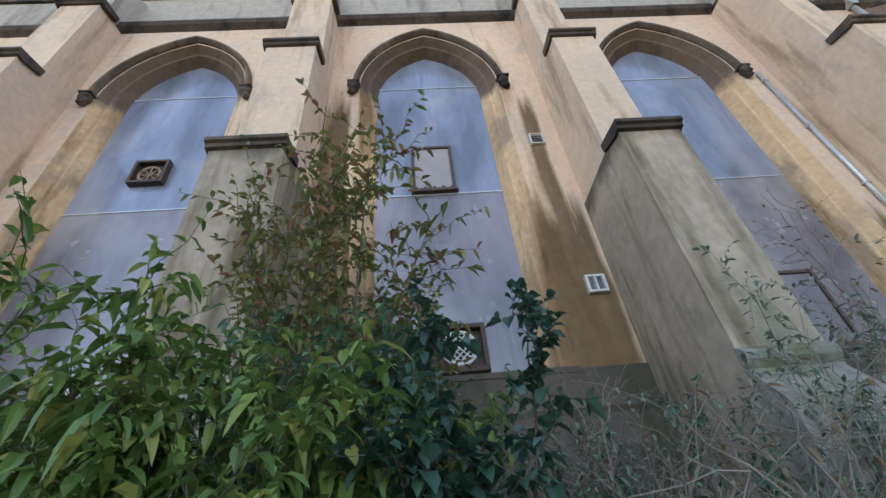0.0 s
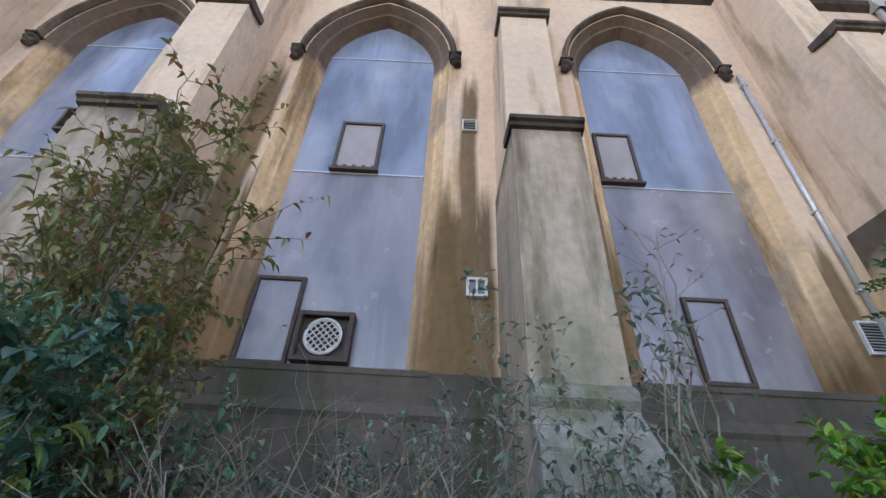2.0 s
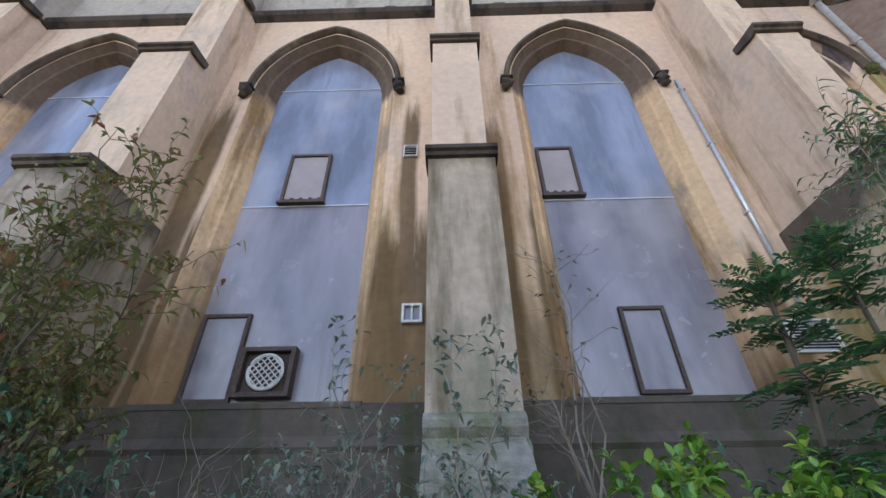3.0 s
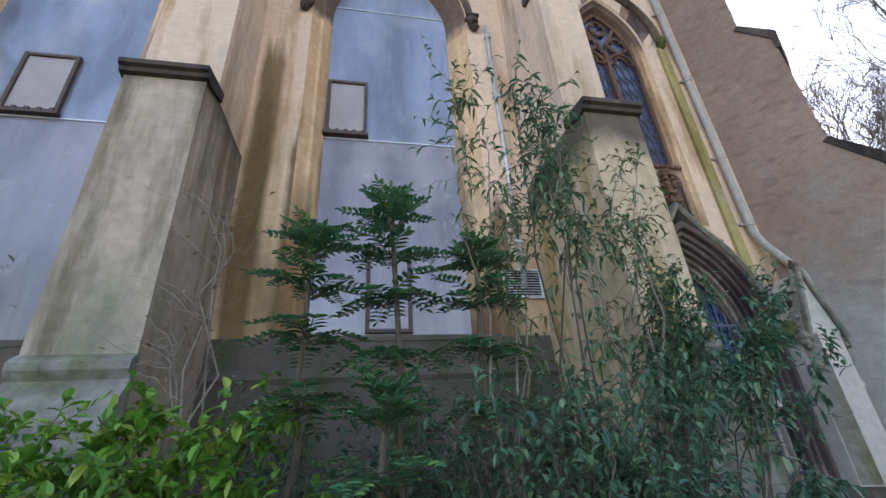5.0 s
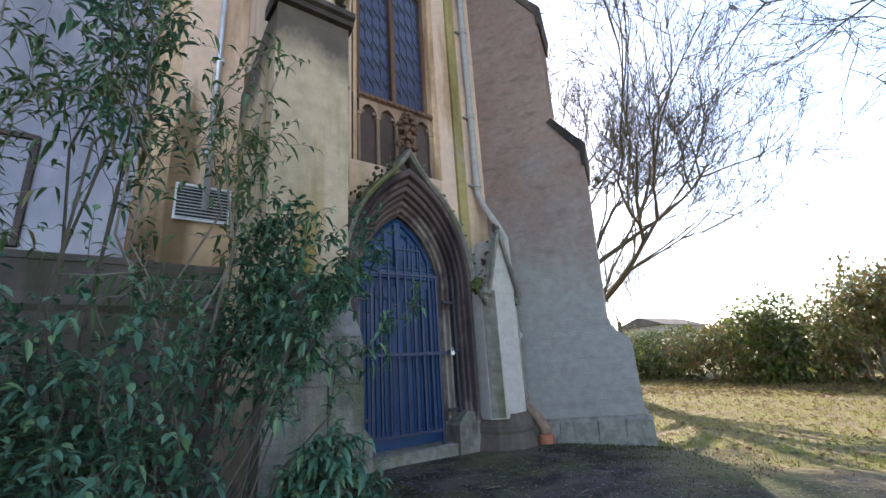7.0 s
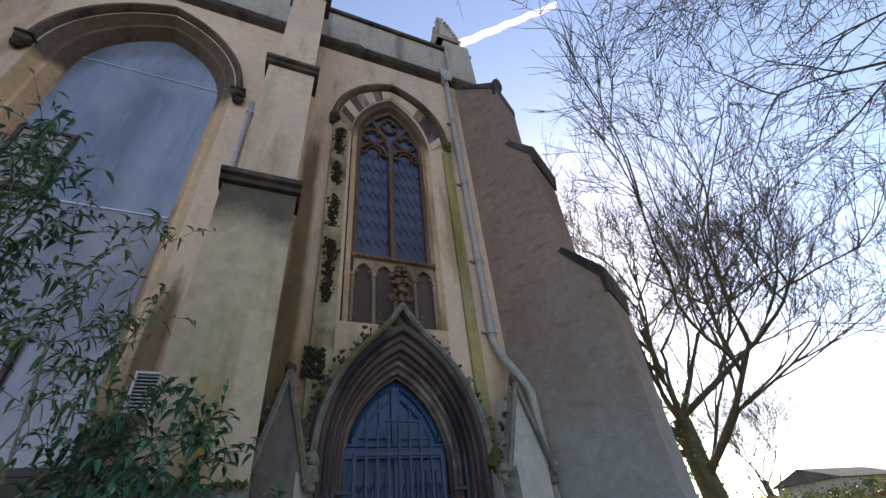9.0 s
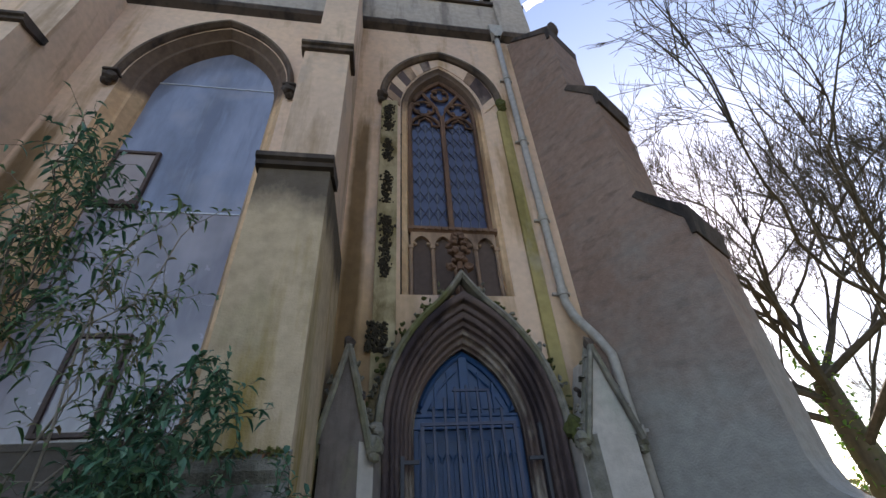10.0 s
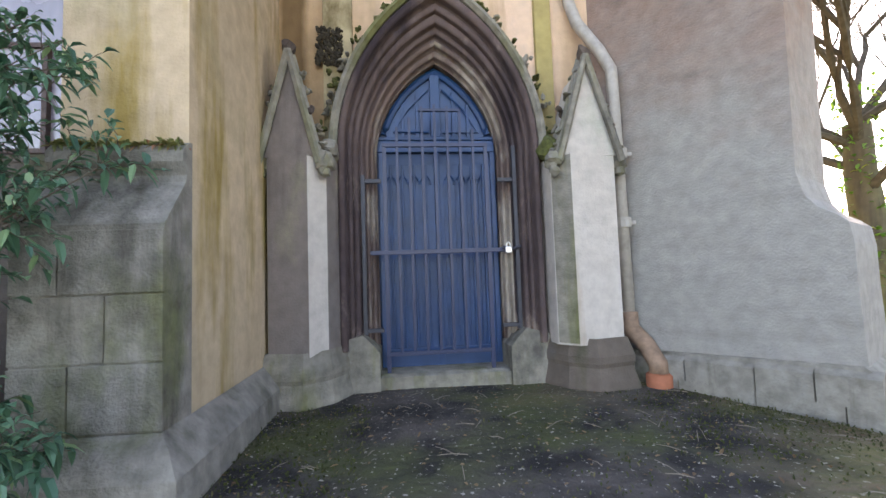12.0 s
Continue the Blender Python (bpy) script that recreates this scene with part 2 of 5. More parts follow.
def ground_mat():
    m, nt, b = node_mat("ground_soil_and_grass")
    soil = mix(nt, ramp(nt, add_noise(nt, 2.2, 7), 0.4, 0.62), (0.016, 0.014, 0.012), (0.095, 0.08, 0.068))
    soil = mix(nt, ramp(nt, add_noise(nt, 1.1, 6), 0.48, 0.62), soil, (0.06, 0.07, 0.02))
    soil = mix(nt, ramp(nt, add_noise(nt, 30, 4), 0.62, 0.68), soil, (0.36, 0.33, 0.28))
    grass = mix(nt, ramp(nt, add_noise(nt, 1.6, 7), 0.4, 0.6), (0.20, 0.18, 0.035), (0.20, 0.14, 0.075))
    grass = mix(nt, ramp(nt, add_noise(nt, 14, 5), 0.45, 0.7), grass, (0.12, 0.12, 0.03))
    g = nt.nodes.new("ShaderNodeNewGeometry")
    sx = nt.nodes.new("ShaderNodeSeparateXYZ")
    nt.links.new(g.outputs["Position"], sx.inputs[0])
    ad = nt.nodes.new("ShaderNodeMath")
    ad.operation = "MULTIPLY_ADD"
    nt.links.new(add_noise(nt, 0.8, 5), ad.inputs[0])
    ad.inputs[1].default_value = 5.0
    nt.links.new(sx.outputs[0], ad.inputs[2])
    nt.links.new(mix(nt, ramp(nt, ad.outputs[0], 13.6, 15.2), soil, grass), b.inputs["Base Color"])
    b.inputs["Roughness"].default_value = 0.95
    bump(nt, b, add_noise(nt, 14, 8), 0.9, 0.05)
    return m


GROUND = ground_mat()

# ---------------------------------------------------------------- mesh helpers


def finish(name, bm, material, parent=None, smooth=False):
    me = bpy.data.meshes.new(name)
    bmesh.ops.recalc_face_normals(bm, faces=bm.faces)
    bm.to_mesh(me)
    bm.free()
    me.materials.append(material)
    if smooth:
        for p in me.polygons:
            p.use_smooth = True
    ob = new(name, me)
    if parent:
        ob.parent = parent
    return ob


def part(name, bm, material, parent, label="", smooth=False):
    ob = finish(name, bm, material, parent, smooth)
    if label:
        ob["label"] = label
    return ob


def raw(name, verts, faces, material, parent=None, smooth=False):
    me = bpy.data.meshes.new(name)
    me.from_pydata(verts, [], faces)
    me.materials.append(material)
    if smooth:
        me.polygons.foreach_set("use_smooth", [True] * len(me.polygons))
    ob = new(name, me)
    if parent:
        ob.parent = parent
    return ob


def thing(name, label, category, group="", at=(0, 0, 0)):
    e = new(name)
    e.empty_display_size = 0.1
    return tagged(e, label, category, group)


def prism(bm, pts, y0, y1):
    """Polygon of (x, z) pushed from y0 to y1."""
    a = [bm.verts.new((x, y0, z)) for x, z in pts]
    b = [bm.verts.new((x, y1, z)) for x, z in pts]
    bm.faces.new(a)
    bm.faces.new(b[::-1])
    for i in range(len(pts)):
        j = (i + 1) % len(pts)
        bm.faces.new((a[j], a[i], b[i], b[j]))


def prism_x(bm, pts, x0, x1):
    """Polygon of (y, z) pushed from x0 to x1."""
    a = [bm.verts.new((x0, y, z)) for y, z in pts]
    b = [bm.verts.new((x1, y, z)) for y, z in pts]
    bm.faces.new(a)
    bm.faces.new(b[::-1])
    for i in range(len(pts)):
        j = (i + 1) % len(pts)
        bm.faces.new((a[j], a[i], b[i], b[j]))


def box(bm, x0, x1, y0, y1, z0, z1, bevel=0.0, m=None):
    r = bmesh.ops.create_cube(bm, size=1)
    vs = r["verts"]
    for v in vs:
        v.co = Vector(((x0 + x1) / 2 + v.co.x * (x1 - x0), (y0 + y1) / 2 + v.co.y * (y1 - y0), (z0 + z1) / 2 + v.co.z * (z1 - z0)))
        if m:
            v.co = m @ v.co
    if bevel:
        es = {e for v in vs for e in v.link_edges}
        bmesh.ops.bevel(bm, geom=list(es), offset=bevel, segments=2, affect="EDGES", profile=0.6)


def loft(bm, lines, closed=False):
    rows = [[bm.verts.new(p) for p in l] for l in lines]
    for a, b in zip(rows, rows[1:]):
        n = len(a)
        for i in range(n if closed else n - 1):
            j = (i + 1) % n
            bm.faces.new((a[i], a[j], b[j], b[i]))
    return rows


def tube(bm, pts, radii, n=8, cap=True):
    pts = [Vector(p) for p in pts]
    if isinstance(radii, (int, float)):
        radii = [radii] * len(pts)
    rows = []
    for i, p in enumerate(pts):
        d = (pts[min(i + 1, len(pts) - 1)] - pts[max(i - 1, 0)]).normalized()
        u = d.orthogonal().normalized() if abs(d.z) > 0.95 else d.cross(Vector((0, 0, 1))).normalized()
        w = d.cross(u)
        rows.append([bm.verts.new(p + (u * math.cos(a) + w * math.sin(a)) * radii[i]) for a in (2 * math.pi * k / n for k in range(n))])
    for a, b in zip(rows, rows[1:]):
        for i in range(n):
            bm.faces.new((a[i], a[(i + 1) % n], b[(i + 1) % n], b[i]))
    if cap:
        bm.faces.new(rows[0][::-1])
        bm.faces.new(rows[-1])


def lump(bm, c, s, rough=0.25, sub=2, seed=0):
    r = bmesh.ops.create_icosphere(bm, subdivisions=sub, radius=1)
    for v in r["verts"]:
        k = 1 + rough * noise.noise(v.co * 2.3 + Vector((seed * 7.1, seed, 0)))
        v.co = Vector((c[0] + v.co.x * s[0] * k, c[1] + v.co.y * s[1] * k, c[2] + v.co.z * s[2] * k))


def arch(cx, w, zs, za, n=10):
    """Pointed arch from its left to its right springing, as (x, z)."""
    h = za - zs
    if h <= w:
        h = w * 1.0001
    R = (h * h + w * w) / (2 * w)
    end = math.acos((R - w) / R)
    left = [(cx - w + R - R * math.cos(end * i / n), zs + R * math.sin(end * i / n)) for i in range(n + 1)]
    return left + [(2 * cx - x, z) for x, z in left[-2::-1]]


def outline(cx, w, z0, zs, za, n=10):
    return [(cx - w, z0)] + arch(cx, w, zs, za, n) + [(cx + w, z0)]


def at_y(pts, y):
    return [(x, y, z) for x, z in pts]


def ogee(cx, w, zs, za, tip, n=10):
    """An arch that sweeps up to a tip."""
    pts = arch(cx, w, zs, za, n)
    out = []
    for x, z in pts:
        k = max(0.0, 1 - abs(x - cx) / (0.36 * w))
        out.append((x, z + (tip - za) * k ** 1.7))
    return out


# ---------------------------------------------------------------- ground
def ground_z(x, y):
    k = min(1.0, max(0.0, (x + 1.0) / 9.0))
    z = -0.45 + 0.45 * k * k * (3 - 2 * k)
    if x > 12:
        z += -0.10 * min(1.0, (x - 12) / 1.0) + 0.03 * max(0.0, x - 16)
    if x > 40:
        z -= 0.03 * (x - 40)
    return z + 0.03 * noise.noise(Vector((x * 0.9, y * 0.9, 0)))


def build_ground():
    xs = [-600, -200, -60, -30] + [-16 + 0.4 * i for i in range(120)] + [34, 40, 60, 200, 600]
    ys = [-600, -200, -60, -30] + [-14 + 0.4 * i for i in range(80)] + [20, 26, 40, 80, 200, 600]
    vs = [(x, y, ground_z(x, y)) for y in ys for x in xs]
    w = len(xs)
    fs = [(j * w + i, j * w + i + 1, (j + 1) * w + i + 1, (j + 1) * w + i) for j in range(len(ys) - 1) for i in range(w - 1)]
    return tagged(raw("ground", vs, fs, GROUND, smooth=True), "dark mossy soil turning to dry yellow grass", "ground", kind="structure")


ground = build_ground()

# ---------------------------------------------------------------- church wall
YW, YB, YBACK = 4.75, 5.15, 5.7
BAYS = (-4.7, 0.4, 5.52)
DOOR_X = 9.88
ZTOP = 13.1


def build_wall():
    bm = bmesh.new()
    cuts = []
    for cx in BAYS:
        cuts.append((cx, 1.4, 2.38, 8.45, 10.45))
    edges = [-14.0, -2.15, 2.96, 8.1]
    for i, (cx, w, z0, zs, za) in enumerate(cuts):
        l, r = edges[i], edges[i + 1]
        a = arch(cx, w, zs, za)
        prism(bm, [(l, -1), (cx - w, -1), (cx - w, zs), *a[1:11], (cx, 11.3), (l, 11.3)], YW, YBACK)
        prism(bm, [(r, -1), (r, 11.3), (cx, 11.3), *a[10:-1], (cx + w, zs), (cx + w, -1)], YW, YBACK)
        prism(bm, [(cx - w, -1), (cx + w, -1), (cx + w, z0), (cx - w, z0)], YW, YBACK)
    cx, l, r = DOOR_X, 8.1, 12.4
    lo = outline(cx, 1.0, -1, 2.35, 4.02)
    hi = outline(cx, 0.8, 4.12, 8.2, 9.7)
    mid = len(lo) // 2
    mh = len(hi) // 2
    prism(bm, [(l, -1), *lo[:mid + 1], (cx, 4.12), *hi[:mh + 1], (cx, 11.3), (l, 11.3)], YW, YBACK)
    prism(bm, [(r, -1), (r, 11.3), (cx, 11.3), *hi[mh:], (cx, 4.12), *lo[mid:]], YW, YBACK)
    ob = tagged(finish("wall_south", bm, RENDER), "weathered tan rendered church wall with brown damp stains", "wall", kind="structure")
    # lower bare stone dado under the blocked windows
    for cx, l, r in ((BAYS[0], -6.4, -2.4), (BAYS[1], -1.5, 2.6), (BAYS[2], 3.4, 7.55)):
        b2 = bmesh.new()
        prism_x(b2, [(4.75, 2.36), (4.715, 2.34), (4.715, 2.0), (4.64, 1.88), (4.67, 1.82), (4.67, -1), (4.76, -1)], l, r)
        part("dado_course", b2, BASE, ob, "dark stained stone dado")
    # parapet, cornice
    b2 = bmesh.new()
    prism_x(b2, [(4.85, 11.25), (4.85, ZTOP), (5.5, ZTOP), (5.5, 11.25)], -14, 12.4)
    part("parapet", b2, PARAPET, ob, "grey rendered parapet")
    b2 = bmesh.new()
    prism_x(b2, [(4.76, 11.05), (4.62, 11.16), (4.58, 11.26), (4.60, 11.34), (4.86, 11.48), (4.9, 11.05)], -14, 12.3)
    part("cornice", b2, DARK, ob, "sooty moulded string course")
    b2 = bmesh.new()
    prism_x(b2, [(4.78, ZTOP), (4.76, ZTOP + 0.1), (5.15, ZTOP + 0.2), (5.6, ZTOP + 0.08), (5.6, ZTOP)], -14, 12.4)
    part("coping", b2, DARK, ob, "worn coping stones")
    for x in (-3.1, 1.35, 4.0, 8.9):
        b2 = bmesh.new()
        box(b2, x, x + 0.34, 4.80, 4.9, 11.62, 11.78, 0.01)
        for k in range(3):
            box(b2, x + 0.03, x + 0.31, 4.78, 4.82, 11.64 + k * 0.05, 11.665 + k * 0.05)
        part("parapet_vent", b2, DARK, ob)
    return ob


wall = build_wall()
for nm, x0, x1, y0, y1 in (("wall_east", 11.9, 12.4, 5.7, 22), ("wall_north", -14, 12.4, 22, 22.5), ("wall_west", -14.5, -14, 4.75, 22.5)):
    _b = bmesh.new()
    box(_b, x0, x1, y0, y1, -1, ZTOP)
    tagged(finish(nm, _b, BUTT), "plain rendered church wall", "wall", kind="structure")
_b = bmesh.new()
box(_b, -14, 12.4, 5.5, 22, 12.4, 12.6)
tagged(finish("roof", _b, BASE), "flat roof behind the parapet", "roof", kind="structure")


def frame_bars(bm, x0, x1, z0, z1, t, y0, y1):
    box(bm, x0, x0 + t, y0, y1, z0, z1, 0.006)
    box(bm, x1 - t, x1, y0, y1, z0, z1, 0.006)
    box(bm, x0 + t, x1 - t, y0, y1, z1 - t, z1, 0.006)
    box(bm, x0 + t, x1 - t, y0, y1, z0, z0 + t, 0.006)


def big_window(idx, cx, upper, lower, fan):
    w = tagged(new("window_%d" % idx), "tall pointed window boarded with hazy grey sheets", "window", kind="structure")
    bm = bmesh.new()
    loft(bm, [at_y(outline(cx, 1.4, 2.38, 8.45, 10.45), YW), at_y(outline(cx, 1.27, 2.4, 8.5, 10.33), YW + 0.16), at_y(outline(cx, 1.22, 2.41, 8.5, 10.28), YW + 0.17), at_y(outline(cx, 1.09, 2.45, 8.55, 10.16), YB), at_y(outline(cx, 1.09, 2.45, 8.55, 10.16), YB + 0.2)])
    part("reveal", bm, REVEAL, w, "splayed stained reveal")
    bm = bmesh.new()
    prism_x(bm, [(4.70, 2.30), (4.70, 2.37), (5.2, 2.45), (5.2, 2.30)], cx - 1.38, cx + 1.38)
    part("window_sill", bm, BASE, w, "dark sloping stone sill")
    # sheets in three lifts
    bm = bmesh.new()
    prism(bm, [(cx - 1.1, 2.44), (cx + 1.1, 2.44), (cx + 1.1, 5.70), (cx - 1.1, 5.70)], YB, YB + 0.02)
    part("pane", bm, SHEETM, w, "lower dull grey sheet with water stains")
    bm = bmesh.new()
    prism(bm, [(cx - 1.1, 5.72), (cx + 1.1, 5.72), (cx + 1.1, 8.92), (cx - 1.1, 8.92)], YB, YB + 0.02)
    part("pane", bm, SHEET, w, "hazy clear sheet reflecting the sky")
    bm = bmesh.new()
    top = [p for p in arch(cx, 1.11, 8.55, 10.18) if p[1] > 8.95]
    prism(bm, [(cx - 1.1, 8.94)] + top + [(cx + 1.1, 8.94)], YB, YB + 0.02)
    part("pane", bm, SHEET, w, "arched top sheet")
    for z in (5.71, 8.93):
        bm = bmesh.new()
        box(bm, cx - 1.08, cx + 1.08, YB - 0.015, YB + 0.03, z - 0.012, z + 0.012)
        part("joint_strip", bm, GALV, w, "pale metal joint strip")
    for x0, x1, z0, z1 in upper + lower:
        hatch = tagged(new("hatch"), "")
        hatch.parent = w
        hatch["label"] = "brown framed ventilation hatch"
        bm = bmesh.new()
        frame_bars(bm, x0, x1, z0, z1, 0.055, YB - 0.06, YB + 0.01)
        if (x0, x1, z0, z1) in upper:
            box(bm, x0 - 0.03, x1 + 0.03, YB - 0.10, YB, z0 - 0.05, z0, 0.008)
            for k in range(5):
                xx = x0 + 0.06 + k * (x1 - x0 - 0.12) / 4
                box(bm, xx - 0.03, xx + 0.03, YB - 0.09, YB - 0.02, z0 + 0.005, z0 + 0.06, 0.01)
        part("frame", bm, WOODF, hatch)
        bm = bmesh.new()
        box(bm, x0 + 0.05, x1 - 0.05, YB - 0.025, YB - 0.005, z0 + 0.05, z1 - 0.05)
        part("panel", bm, SHEETM if (x0, x1, z0, z1) in lower else BOARD, hatch)
    if fan:
        fx, fz, s = fan
        f = tagged(new("extractor_fan"), "")
        f.parent = w
        f["label"] = "round extractor fan with lattice guard in a brown box"
        bm = bmesh.new()
        frame_bars(bm, fx - s, fx + s, fz - s * 0.9, fz + s * 0.9, 0.06, YB - 0.16, YB)
        box(bm, fx - s + 0.06, fx + s - 0.06, YB - 0.05, YB - 0.01, fz - s * 0.9 + 0.06, fz + s * 0.9 - 0.06)
        part("housing", bm, WOODF, f)
        bm = bmesh.new()
        r = s * 0.62
        tube(bm, [(fx + r * math.cos(a), YB - 0.12, fz + r * math.sin(a)) for a in (i * math.pi / 12 for i in range(25))], 0.022, 6, False)
        for k in range(-3, 4):
            d = k * r / 3.6
            hh = math.sqrt(max(0, r * r - d * d))
            q = math.sqrt(0.5)
            for sg in (1, -1):
                a0 = Vector((d * q - hh * q * sg, 0, d * q * sg + hh * q))
                a1 = Vector((d * q + hh * q * sg, 0, d * q * sg - hh * q))
                c = Vector((fx, YB - 0.12, fz))
                tube(bm, [c + a0, c + a1], 0.009, 4)
        part("guard", bm, WHITEP, f, "pale lattice guard")
    # hood mould with stops
    hood = tagged(new("hood_mould"), "")
    hood.parent = w
    bm = bmesh.new()
    prof = ((1.43, 10.49, YW + 0.02), (1.43, 10.49, YW - 0.05), (1.46, 10.53, YW - 0.13), (1.50, 10.57, YW - 0.14), (1.54, 10.62, YW - 0.08), (1.55, 10.63, YW + 0.02))
    loft(bm, [at_y(arch(cx, a, 8.42, z, 14), y) for a, z, y in prof])
    part("moulding", bm, HOOD, hood, "sooty weathered hood moulding")
    for sg in (-1, 1):
        bm = bmesh.new()
        lump(bm, (cx + sg * 1.5, YW - 0.09, 8.33), (0.12, 0.11, 0.13), 0.5, 2, idx + sg)
        lump(bm, (cx + sg * 1.53, YW - 0.07, 8.22), (0.09, 0.08, 0.08), 0.5, 2, idx + sg + 4)
        box(bm, cx + sg * 1.5 - 0.12, cx + sg * 1.5 + 0.12, YW - 0.18, YW + 0.01, 8.42, 8.47, 0.01)
        part("label_stop", bm, DARK, hood, "carved stone label stop")
    return w


big_window(1, BAYS[0], [], [], None)


def open_hatch():
    """A square hatch with an old fan, its dark opening drawn by a sheet."""
    h = tagged(new("hatch"), "")
    h.parent = bpy.data.objects["window_1"]
    h["label"] = "dark open hatch with an old fan inside"
    x0, x1, z0, z1 = HATCH
    bm = bmesh.new()
    frame_bars(bm, x0, x1, z0, z1, 0.05, YB - 0.12, YB + 0.01)
    part("frame", bm, WOODF, h)
    # flat dark sheet: the shade inside the open hatch is its colour
    bm = bmesh.new()
    box(bm, x0 + 0.04, x1 - 0.04, YB - 0.02, YB - 0.006, z0 + 0.04, z1 - 0.04)
    part("backing", bm, METALD, h)
    bm = bmesh.new()
    cx, cz, r = (x0 + x1) / 2, (z0 + z1) / 2 - 0.04, (x1 - x0) * 0.3
    tube(bm, [(cx + r * math.cos(a), YB - 0.06, cz + r * math.sin(a)) for a in (i * math.pi / 10 for i in range(21))], 0.025, 6, False)
    for k in range(4):
        a = k * math.pi / 4
        tube(bm, [(cx - r * math.cos(a), YB - 0.06, cz - r * math.sin(a)), (cx + r * math.cos(a), YB - 0.06, cz + r * math.sin(a))], 0.012, 5)
    part("fan_guard", bm, ARCADE, h, "rusty round fan guard")


HATCH = (-4.95, -4.36, 6.30, 6.86)
open_hatch()
big_window(2, BAYS[1], [(-0.05, 0.70, 5.78, 6.93)], [(-0.66, 0.02, 2.47, 3.70)], (0.43, 2.84, 0.36))
big_window(3, BAYS[2], [(4.44, 5.11, 5.80, 6.96)], [(5.16, 5.79, 2.50, 3.70)], None)


def buttress(x0, x1, F, zl, z2=8.15, low=None):
    b = tagged(new("buttress"), "stepped church buttress, grey render with dark ledges", "buttress", "row of buttresses", "structure")
    c = (x0 + x1) / 2
    bm = bmesh.new()
    prism_x(bm, [(F, -0.8), (F, zl), (YW + 0.05, zl), (YW + 0.05, -0.8)], x0, x1)
    part("lower_stage", bm, low or BUTT, b, "grey-green stained render")
    bm = bmesh.new()
    prism_x(bm, [(F + 0.38, zl), (F + 0.38, z2), (YW + 0.05, z2), (YW + 0.05, zl)], x0 + 0.02, x1 - 0.03)
    part("middle_stage", bm, STAGE, b)
    bm = bmesh.new()
    prism_x(bm, [(F + 0.75, z2 - 0.05), (F + 0.75, 11.0), (YW + 0.05, 11.0), (YW + 0.05, z2 - 0.05)], x0 + 0.04, x1 - 0.05)
    part("upper_stage", bm, STAGE, b)
    for z, y, w in ((zl, F, 0.035), (z2, F + 0.38, 0.03), (11.0, F + 0.75, 0.05)):
        bm = bmesh.new()
        prism_x(bm, [(y + 0.05, z - 0.13), (y - 0.05, z - 0.10), (y - 0.06, z - 0.05), (y - 0.10, z - 0.03), (y - 0.10, z + 0.03), (y + 0.40, z + 0.12), (y + 0.40, z - 0.02)], x0 - w, x1 + w)
        part("ledge", bm, DARK, b, "dark weathered drip ledge")
    bm = bmesh.new()
    prism_x(bm, [(F + 0.95, 11.2), (F + 0.95, 12.1), (F + 1.3, 12.6), (5.0, 12.9), (5.0, 11.2)], x0 + 0.1, x1 - 0.12)
    part("cap", bm, PARAPET, b)
    bm = bmesh.new()
    prism_x(bm, [(F, 1.90), (F - 0.06, 1.86), (F - 0.085, 1.83), (F - 0.085, 1.77), (F - 0.04, 1.70), (F - 0.05, 1.66), (F - 0.26, 1.40), (F - 0.26, -0.8), (F + 0.02, -0.8), (F + 0.02, 1.90)], x0 - 0.01, x1 + 0.01)
    part("base_block", bm, BLOCK, b, "sloping ashlar base stone")
    bm = bmesh.new()
    G = F - 0.26
    loft(bm, [[(x0 - k, YW - 0.02, z), (x0 - k, G - k, z), (x1 + k, G - k, z), (x1 + k, YW - 0.02, z)] for k, z in ((0.01, 0.36), (0.07, 0.30), (0.15, 0.18), (0.16, 0.02), (0.17, -0.8))])
    part("plinth", bm, BLOCK, b, "mossy chamfered plinth")
    # ashlar courses of the base
    rng = random.Random(int(x0 * 10))
    for k, (za, zb) in enumerate(((0.37, 0.70), (0.71, 1.04), (1.05, 1.37))):
        cut = x0 + (x1 - x0) * (0.38, 0.62, 0.3)[k]
        for xa, xb in ((x0 - 0.012, cut - 0.004), (cut + 0.004, x1 + 0.012)):
            bm = bmesh.new()
            box(bm, xa, xb, G - 0.012 - rng.uniform(0, 0.006), G + 0.2, za, zb, 0.006)
            part("ashlar_block", bm, BLOCK, b)
    return b


buttress(-7.4, -6.5, 3.3, 4.95)
buttress(-2.45, -1.55, 3.3, 4.95)
buttress(2.6, 3.4, 3.3, 4.93)
buttress(7.58, 8.27, 2.93, 4.62, 7.5, OCHRE)



